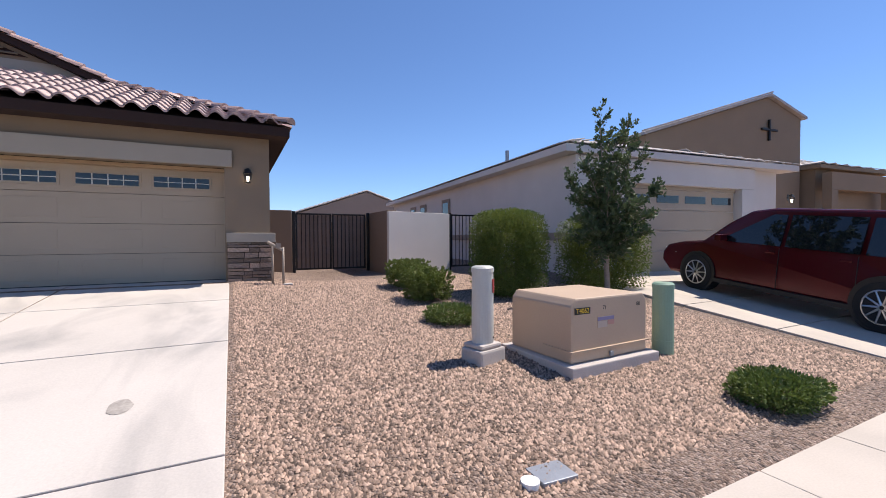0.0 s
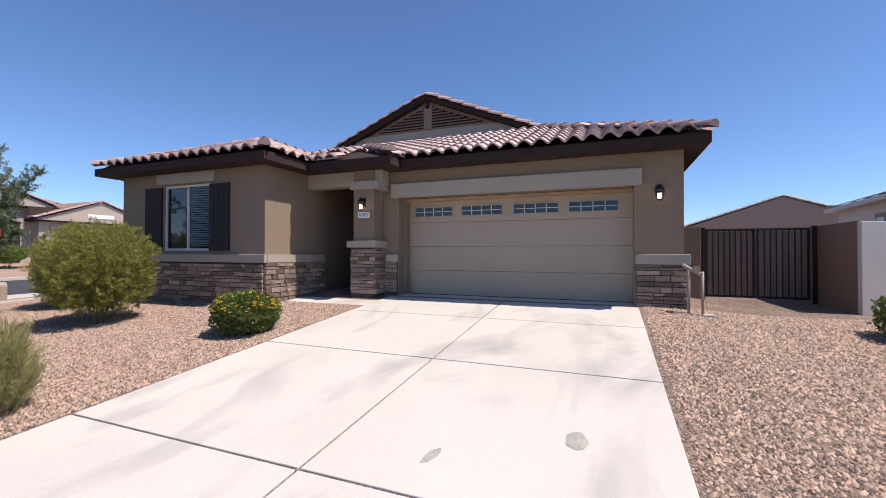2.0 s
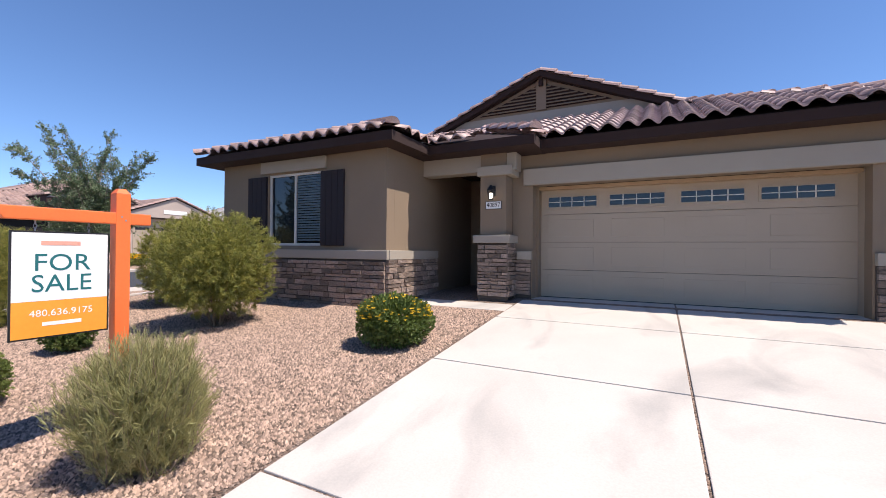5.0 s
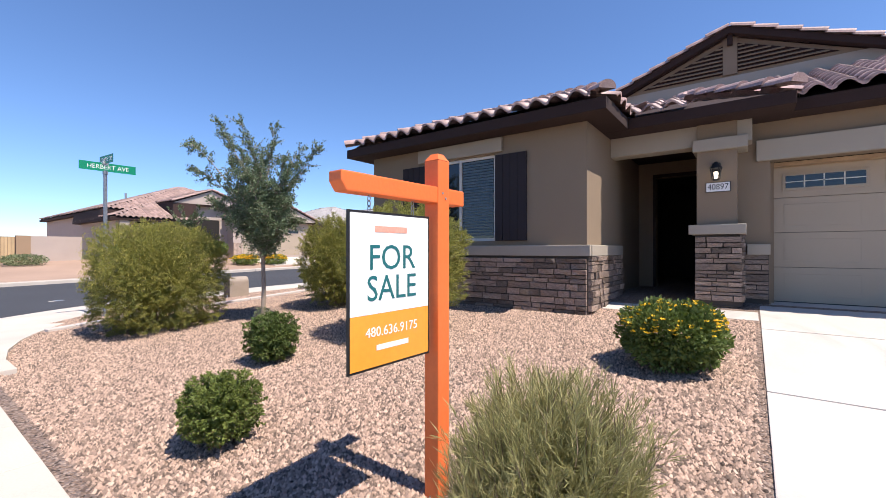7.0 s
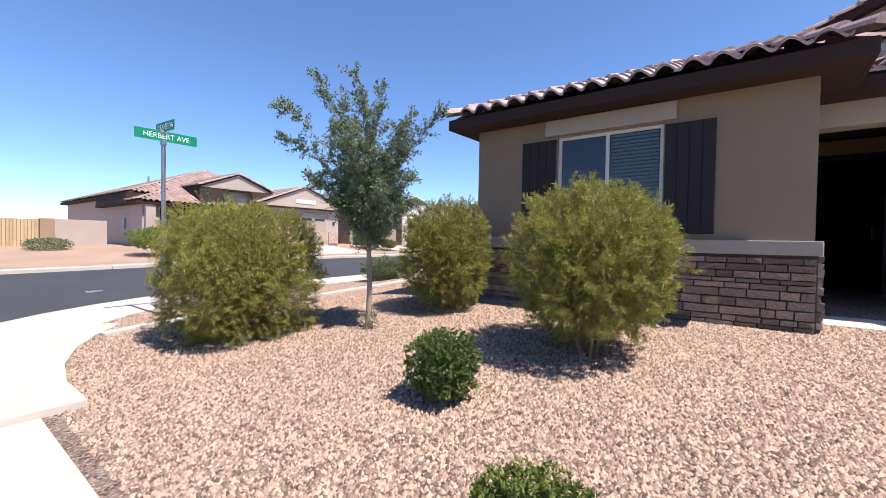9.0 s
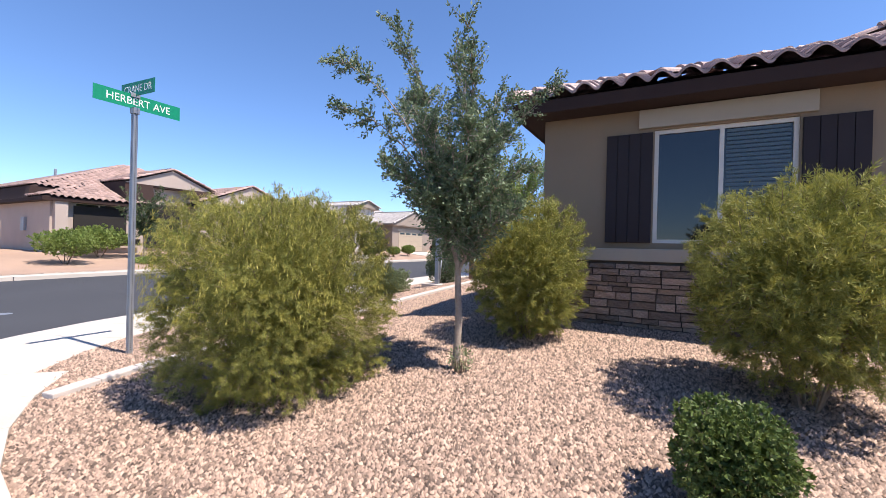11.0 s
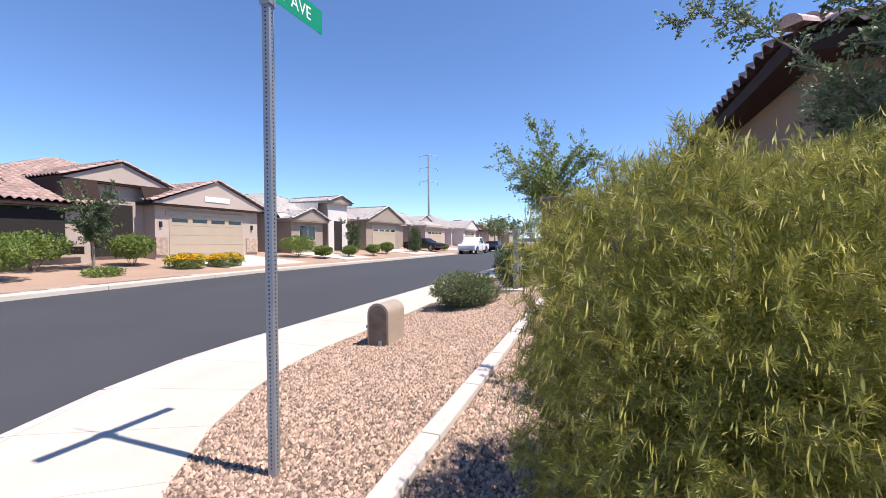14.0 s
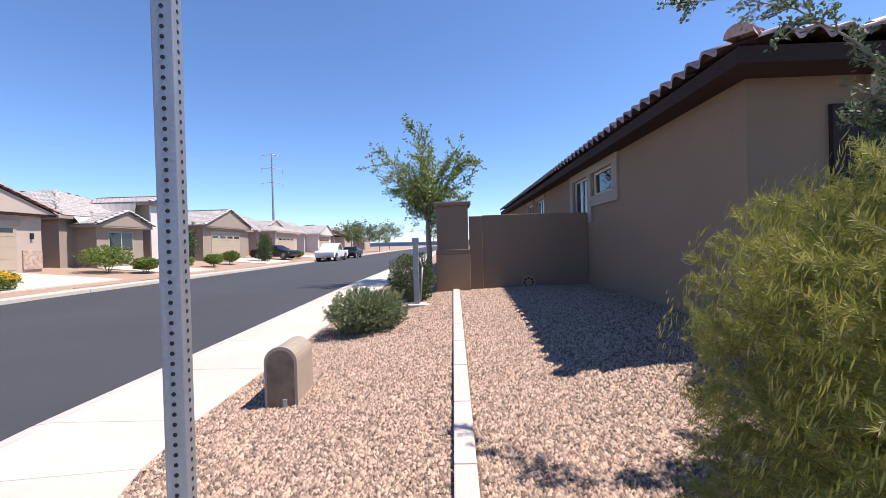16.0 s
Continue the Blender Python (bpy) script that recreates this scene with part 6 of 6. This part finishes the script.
# a dark slab on the tower face paints the shade of its entry
plain_house(across(25.6, road_z(28) + 0.75), [(-0.4, 11.5, 1.0, 15.0, 3.0, P, {}), (0.5, 5.0, -0.4, 6.0, 2.5, P, {"s": 0.0}), (5.4, 9.0, 0.0, 7.0, 4.3, P * 0.8, {"s": 0.0})], 2.8, TAUPE_WALL, TILE_GREY, "f",
            "grey-roofed taupe house with a tall white entry tower", windows=[(6.1, 6.4, 3.5, 3.9, 0.35), (6.9, 7.2, 3.5, 3.9, 0.35), (7.7, 8.0, 3.5, 3.9, 0.35), (1.8, 3.6, 0.9, 2.0, 0.0)],
            boxes=[("tower_face", 5.8, 8.6, 0.30, 0.398, -0.3, 4.2, WHITE_WALL), ("entry_recess", 6.6, 7.7, 0.24, 0.297, 0.0, 2.6, SHADE_BLACK)])
plain_house(across(37.0, road_z(40) + 0.75), [(-0.3, 12.0, 1.5, 16.0, 2.9, P, {}), (-0.4, 7.6, -0.4, 9.0, 2.9, P, {"s": 0.0})], 2.8, TAUPE_WALL, TILE_GREY, "f", "tan house with grey tile gable over a white garage", doors=[(1.2, 6.0, 2.15, 0.0)])
plain_house(across(50.5, road_z(52) + 0.7), [(-0.3, 13.0, 1.5, 16.0, 3.0, P, {}), (0.4, 8.0, -0.4, 9.0, 2.9, P, {"s": 1.8})], 2.8, PINK_WALL, TILE_GREY, "f", "beige house with a low grey tile roof", doors=[(1.6, 6.4, 2.15, 0.0)])
plain_house(across(66, road_z(66) + 0.7), [(-0.3, 13.0, 1.5, 16.0, 3.0, P, {}), (0.4, 8.0, -0.4, 9.0, 2.9, P, {"s": 0.0})], 2.8, WHITE_WALL, TILE_GREY, "f", "pale house with a grey tile roof down the street", doors=[(1.6, 6.4, 2.15, 0.0)])
plain_house(across(82, road_z(82) + 0.7), [(-0.3, 13.0, 1.5, 16.0, 3.0, P, {}), (0.4, 8.0, -0.4, 9.0, 2.9, P, {})], 2.8, PINK_WALL, TILE_PINK, "s", "tan house with a reddish roof far down the street", doors=[(1.6, 6.4, 2.15, 0.0)], want={(0, "s"), (1, "s")})
plain_house(across(100, road_z(100) + 0.7), [(-0.3, 13.0, 1.5, 16.0, 3.0, P, {}), (0.4, 8.0, -0.4, 9.0, 2.9, P, {})], 2.8, TAUPE_WALL, TILE_GREY, "f", "taupe house far down the street", doors=[(1.6, 6.4, 2.15, 0.0)], want={(0, "s")})
# garden wall left of the corner house, drives across the street
fw = thing("wall_far_garden", Matrix(), "pale stucco garden wall across the street with a tan gate", "wall", kind="structure")
part("wall_panel", Shape().box(-38.6, -38.4, 5.8, 8.1, 0.2, 2.35), PINK_WALL, fw)
part("pillar", Shape().box(-38.7, -38.35, 5.2, 5.798, 0.2, 2.37), BLOCK_TAN, fw, bevel=0.01)
part("wall_panel", Shape().box(-38.6, -38.3, -1.0, 3.2, 0.2, 2.6), BLOCK, fw)
fg = part("gate_panel", Shape().box(-38.55, -38.5, 3.22, 5.18, 0.5, 2.3), BLOCK_TAN, fw)
for k in range(14):
    part("slat", Shape().box(-38.5, -38.46, 3.25 + k * 0.137, 3.36 + k * 0.137, 0.55, 2.28), GATE_TAN, fg)
for i, (y0, y1) in enumerate(((16.6, 22.2), (26.3, 30.0), (37.8, 43.6), (51.5, 57.5))):
    d = thing("far_driveway", Matrix(), "pale concrete driveway across the street", "driveway", "far driveways", "structure")
    for k in range(3):
        a = -31.02 - k * 1.65
        slab("slab", [(a, y0), (a, y1), (a - 1.63, y1), (a - 1.63, y0)], lambda x, y: land(x, y) + 0.05, 0.2, WALKWAY, d)

# white neighbour to the right, turned a little
NB = Matrix.Translation((7.35, 7.35, 0.62)) @ Matrix.Rotation(radians(-5.5), 4, "Z")
plain_house(NB, [(-0.35, 8.3, -0.35, 17.0, 3.12, 0.30, {})], 3.0, WHITE_WALL, TILE_GREY, "f", "white stucco neighbour house with flat grey tiles",
            doors=[(1.7, 5.9, 2.2, 0.05)], boxes=[("portal_side", 5.95, 6.5, -0.20, 0.046, -0.6, 2.3, WHITE_WALL), ("portal_side", 0.05, 1.6, -0.20, 0.046, -0.6, 2.3, WHITE_WALL), ("portal_head", 0.05, 6.5, -0.20, 0.046, 2.302, 2.9, WHITE_WALL), ("wainscot", -0.03, 0.047, 0.06, 16, 0.85, 1.05, TAUPE_WALL), ("vent_pipe", 1.2, 1.3, 5.0, 5.1, 3.5, 4.1, GALV)])
tall = plain_house(NB, [(16.9, 23.5, 3.4, 14.0, 4.35, 0.30, {})], 3.0, STUCCO, TILE_GREY, "f", "taller brown stucco house with a gabled front and iron ornament",
                   boxes=[("porch_beam", 17.0, 22.6, 3.0, 3.38, 3.1, 3.9, STUCCO), ("porch_pier", 22.0, 22.6, 3.0, 3.38, -0.6, 3.098, STUCCO), ("porch_pier", 17.0, 17.5, 3.0, 3.38, -0.6, 3.098, STUCCO)])
upright = Matrix.Rotation(radians(90), 4, "X")
part("gable_wall", Shape().prism([(7.0, -0.6), (16.85, -0.6), (16.85, 6.58), (14.4, 7.32), (7.0, 4.98)], -13.0, -4.2, upright), STUCCO, tall)
for xa, za, xb, zb in ((6.8, 4.94, 14.4, 7.34), (14.4, 7.34, 17.05, 6.55)):
    part("roof_slope", Shape().prism([(xa, za), (xb, zb), (xb, zb + 0.12), (xa, za + 0.12)], -13.2, -4.02, upright), TILE_GREY, tall)
n_caps = 17
for k in range(n_caps):
    u = (k + 0.5) / n_caps
    part("rake_tile", Shape().box(-0.24, 0.24, 3.96, 4.2, 0.0, 0.07), TILE_GREY, tall, at=Matrix.Translation((6.8 + 7.6 * u, 0, 5.07 + 2.4 * u)) @ Matrix.Rotation(-math.atan2(2.4, 7.6), 4, "Y"), bevel=0.01)
part("cross_ornament", Shape().box(14.40, 14.49, 4.10, 4.18, 5.35, 6.3), IRON, tall, "black iron cross ornament")
part("cross_ornament", Shape().box(13.9, 15.0, 4.10, 4.179, 5.80, 5.88), IRON, tall)
for y0 in (8.0, 11.0, 12.6):
    w = thing("window", NB @ Matrix.Translation((0.045, y0, 0)) @ Matrix.Rotation(radians(-90), 4, "Z"), "small trimmed window in a white stucco side wall", "window", "side windows", "structure")
    part("window_trim", Shape().box(-0.45, 0.45, -0.04, -0.002, 1.55, 2.55), TAUPE_WALL, w, bevel=0.008)
    part("pane", Shape().box(-0.3, 0.3, -0.052, -0.042, 1.7, 2.4), GLASS, w)
wall_lantern(15.4, 6.42, 2.65, None)
nd = thing("neighbour_driveway", Matrix(), "concrete driveway of the white neighbour house", "driveway", kind="structure")
for k in range(4):
    y0, y1 = 1.4 + 1.45 * k, 2.83 + 1.45 * k
    slab("slab", [(6.7 + 0.095 * y0, y0), (13.5, y0), (13.5, y1), (6.7 + 0.095 * y1, y1)], lambda x, y: 0.10 + 0.092 * (y - 1.4), 0.2, WALKWAY, nd)
plain_house(Matrix.Translation((26, 14, 0.8)), [(0, 14, 0, 16, 3.4, P, {})], 3.0, TAUPE_WALL, TILE_PINK, "s", "brown house with reddish roof further along", want={(0, "s"), (0, "w")})
plain_house(Matrix.Translation((5.2, 38.2, 0.9)), [(0, 12.6, 0, 12, 3.0, 0.34, {"s": 0.0})], 3.0, TAUPE_WALL, TILE_GREY, "f", "grey-green gabled house behind the garden walls", windows=[(8.0, 9.5, 1.0, 2.2, 0.4)])

# planting across the street
FB = "rounded clipped green shrub on tan ground"
for k, (x, y, w, h) in enumerate(((-32.6, 8.6, 2.2, 1.5), (-34.6, 10.6, 2.4, 1.6), (-34.2, 14.0, 1.8, 1.5), (-33.8, 24.6, 2.4, 1.5), (-32.4, 25.6, 1.3, 0.9), (-32.2, 28.6, 1.1, 0.9), (-32.2, 32.0, 1.2, 0.95), (-32.6, 35.0, 1.3, 1.1), (-32.5, 46.5, 1.2, 0.8), (-32.4, 49.0, 1.2, 0.8))):
    shrub("clipped_shrub", x, y, w, h, LEAF_LIGHT, 7000, FB, length=0.07, thick=0.022, seed=40 + k, lift=0.25 * h, box=2.3, lumps=0.04, spray=(20, 0.12, 0.9), group="shrubs across the street")
for k, (x, y) in enumerate(((-32.2, 15.2), (-31.8, 17.0))):
    shrub("flowering_bush", x, y, 1.5, 0.65, LEAF_LIGHT, 2200, "low bush covered in orange-yellow flowers", length=0.10, thick=0.03, seed=60 + k, group="yellow bushes", flowers=420, petal=0.07)
shrub("ground_cover", -32.0, 11.6, 1.2, 0.28, LEAF_LIGHT, 1200, "flat green ground cover on tan ground", length=0.10, thick=0.03, seed=63, lift=0.0)
shrub("sprawling_shrub", -36.4, 5.2, 1.7, 0.55, LEAF_GREY, 1600, "sprawling grey-green shrub before a far garden wall", length=0.10, thick=0.03, seed=64, lift=0.0)
vase_tree("yard_tree", -33.6, 12.1, "small green yard tree before the corner house", LEAF_DARK, fan(18, 0.35, 1.15, 1.5, 3.8, 70), 1.0, 0.06, 70, 0.11, 0.035, 14, 20, 0.5)
vase_tree("yard_tree", -33.0, 30.2, "small yard tree across the street", LEAF_DARK, fan(14, 0.3, 1.0, 1.4, 3.1, 71), 1.0, 0.06, 71, 0.12, 0.04, 10, 18, 0.45)
shrub("columnar_shrub", -32.4, 40.6, 1.2, 2.5, LEAF_DARK, 2600, "dark columnar shrub before a garage", length=0.14, thick=0.04, seed=72)
shrub("columnar_shrub", -34.9, 33.2, 1.0, 2.2, LEAF_DARK, 1800, "dark columnar shrub by an entry", length=0.14, thick=0.04, seed=73)
for k, (x, y, h, w) in enumerate(((-30.5, 66, 5.0, 4.0), (-31.5, 78, 5.5, 5.0), (-30.5, 90, 5.0, 5.0), (-16.0, 60, 5.5, 5.0), (-15.0, 85, 6.0, 6.0), (-33, 120, 7, 8), (-24, 190, 8, 10), (-16, 160, 7, 8), (-46, -2.0, 3.4, 4.0))):
    tree("distant_tree", x, y, h, w, h * 0.3, LEAF_DARK if k % 2 else LEAF_GREY, 1500, "distant green street tree", seed=80 + k, leaf_len=0.34, leaf_w=0.10, trunk_r=0.12)


# transmission pylon
def pylon():
    t = thing("power_pylon", Matrix.Translation((-151, 315, 0)), "tall steel transmission pole with three cross-arms", "pylon")
    part("mast", Shape().tube((0, 0, -1), (0, 0, 75), 1.1, 0.45, 10), GALV, t)
    for z in (52, 63, 73):
        part("cross_arm", Shape().tube((-7, -3, z), (0, 0, z + 1.2), 0.2, 0.3, 6).tube((0, 0, z + 1.2), (7, 3, z), 0.3, 0.2, 6), GALV, t)
        for sx in (-1, 1):
            part("insulator", Shape().tube((sx * 6.8, sx * 2.9, z), (sx * 6.8, sx * 2.9, z - 3.0), 0.15, 0.15, 6), GALV, t)


pylon()
# hills far off, their haze put into a flat blue-grey colour
hl = Shape()
hx = np.linspace(-2600, 1500, 60)
for a, b in zip(hx[:-1], hx[1:]):
    za, zb = (28 + 40 * max(0, noise.noise((v * 0.0011, 3.1, 0))) + 7 * noise.noise((v * 0.006, 1, 0)) for v in (a, b))
    hl.poly([(a, 2600, -5), (b, 2600, -5), (b, 2600, zb), (a, 2600, za)])
    hl.poly([(-2600, a + 600, -5), (-2600, b + 600, -5), (-2600, b + 600, zb), (-2600, a + 600, za)])
tagged(part("backdrop", hl, plain("far_hills", (0.30, 0.33, 0.38), 0.95)), "low hazy hills on the horizon", "hills", kind="structure")


# loose pebbles over the gravel beds
def pebbles(count, x0, x1, y0, y1, name, seed):
    rng = np.random.default_rng(seed)
    xy = np.stack([rng.uniform(x0, x1, count), rng.uniform(y0, y1, count)], 1)
    x, y = xy[:, 0], xy[:, 1]
    keep = ~((x > -5.0) & (x < 0.12) & (y < 9.3)) & (y > 1.45) & ~((x > -7.1) & (x < -4.9) & (y > 7.45)) & ~((x > -11.6) & (x < -7.0) & (y > 6.9))
    rr = np.hypot(x + 12, y - 6)
    turn = np.arctan2(-12 - x, 6 - y) / (math.pi / 2)
    inner = np.where(turn < 0.51, 4.36 + 0.60 * turn, 4.96 + 0.43 * (turn - 0.51))
    keep &= ~((x < -12) & (y < 6) & (rr > inner + rng.normal(0, 0.02, count))) & (x > -17.18) & ~(np.abs(x + 14.77) < 0.09)
    keep &= ~((x > 6.6) & (y > 1.4))
    xy = xy[keep]
    n = len(xy)
    z = np.array([land(a, b) for a, b in xy])
    octa = np.array([(1, 0, 0), (0, 1, 0), (-1, 0, 0), (0, -1, 0), (0.1, 0.1, 1), (0, 0, -1)], float)
    fc = np.array([(0, 1, 4), (1, 2, 4), (2, 3, 4), (3, 0, 4)])
    size = rng.uniform(0.008, 0.019, (n, 1, 1))
    jit = 1 + rng.uniform(-0.35, 0.35, (n, 6, 3))
    a = rng.uniform(0, math.tau, n)
    p = octa[None] * jit * size * np.array([1.2, 0.95, 1.2])
    c, s_ = np.cos(a)[:, None], np.sin(a)[:, None]
    q = np.stack([p[:, :, 0] * c - p[:, :, 1] * s_, p[:, :, 0] * s_ + p[:, :, 1] * c, p[:, :, 2]], 2)
    q += np.stack([xy[:, 0], xy[:, 1], z + 0.002], 1)[:, None, :]
    f = (fc[None] + 6 * np.arange(n)[:, None, None]).reshape(-1, 3)
    ob = cloud(name, q.reshape(-1, 3), f, PEBBLE)
    return tagged(ob, "loose pinkish-brown crushed gravel stones", "gravel", kind="stuff")


pebbles(300000, -17.3, -4.9, 1.4, 8.6, "gravel", 101)
pebbles(95000, 0.1, 6.6, 1.4, 9.0, "gravel", 102)
pebbles(50000, -17.3, -11.6, 8.6, 12.4, "gravel", 103)
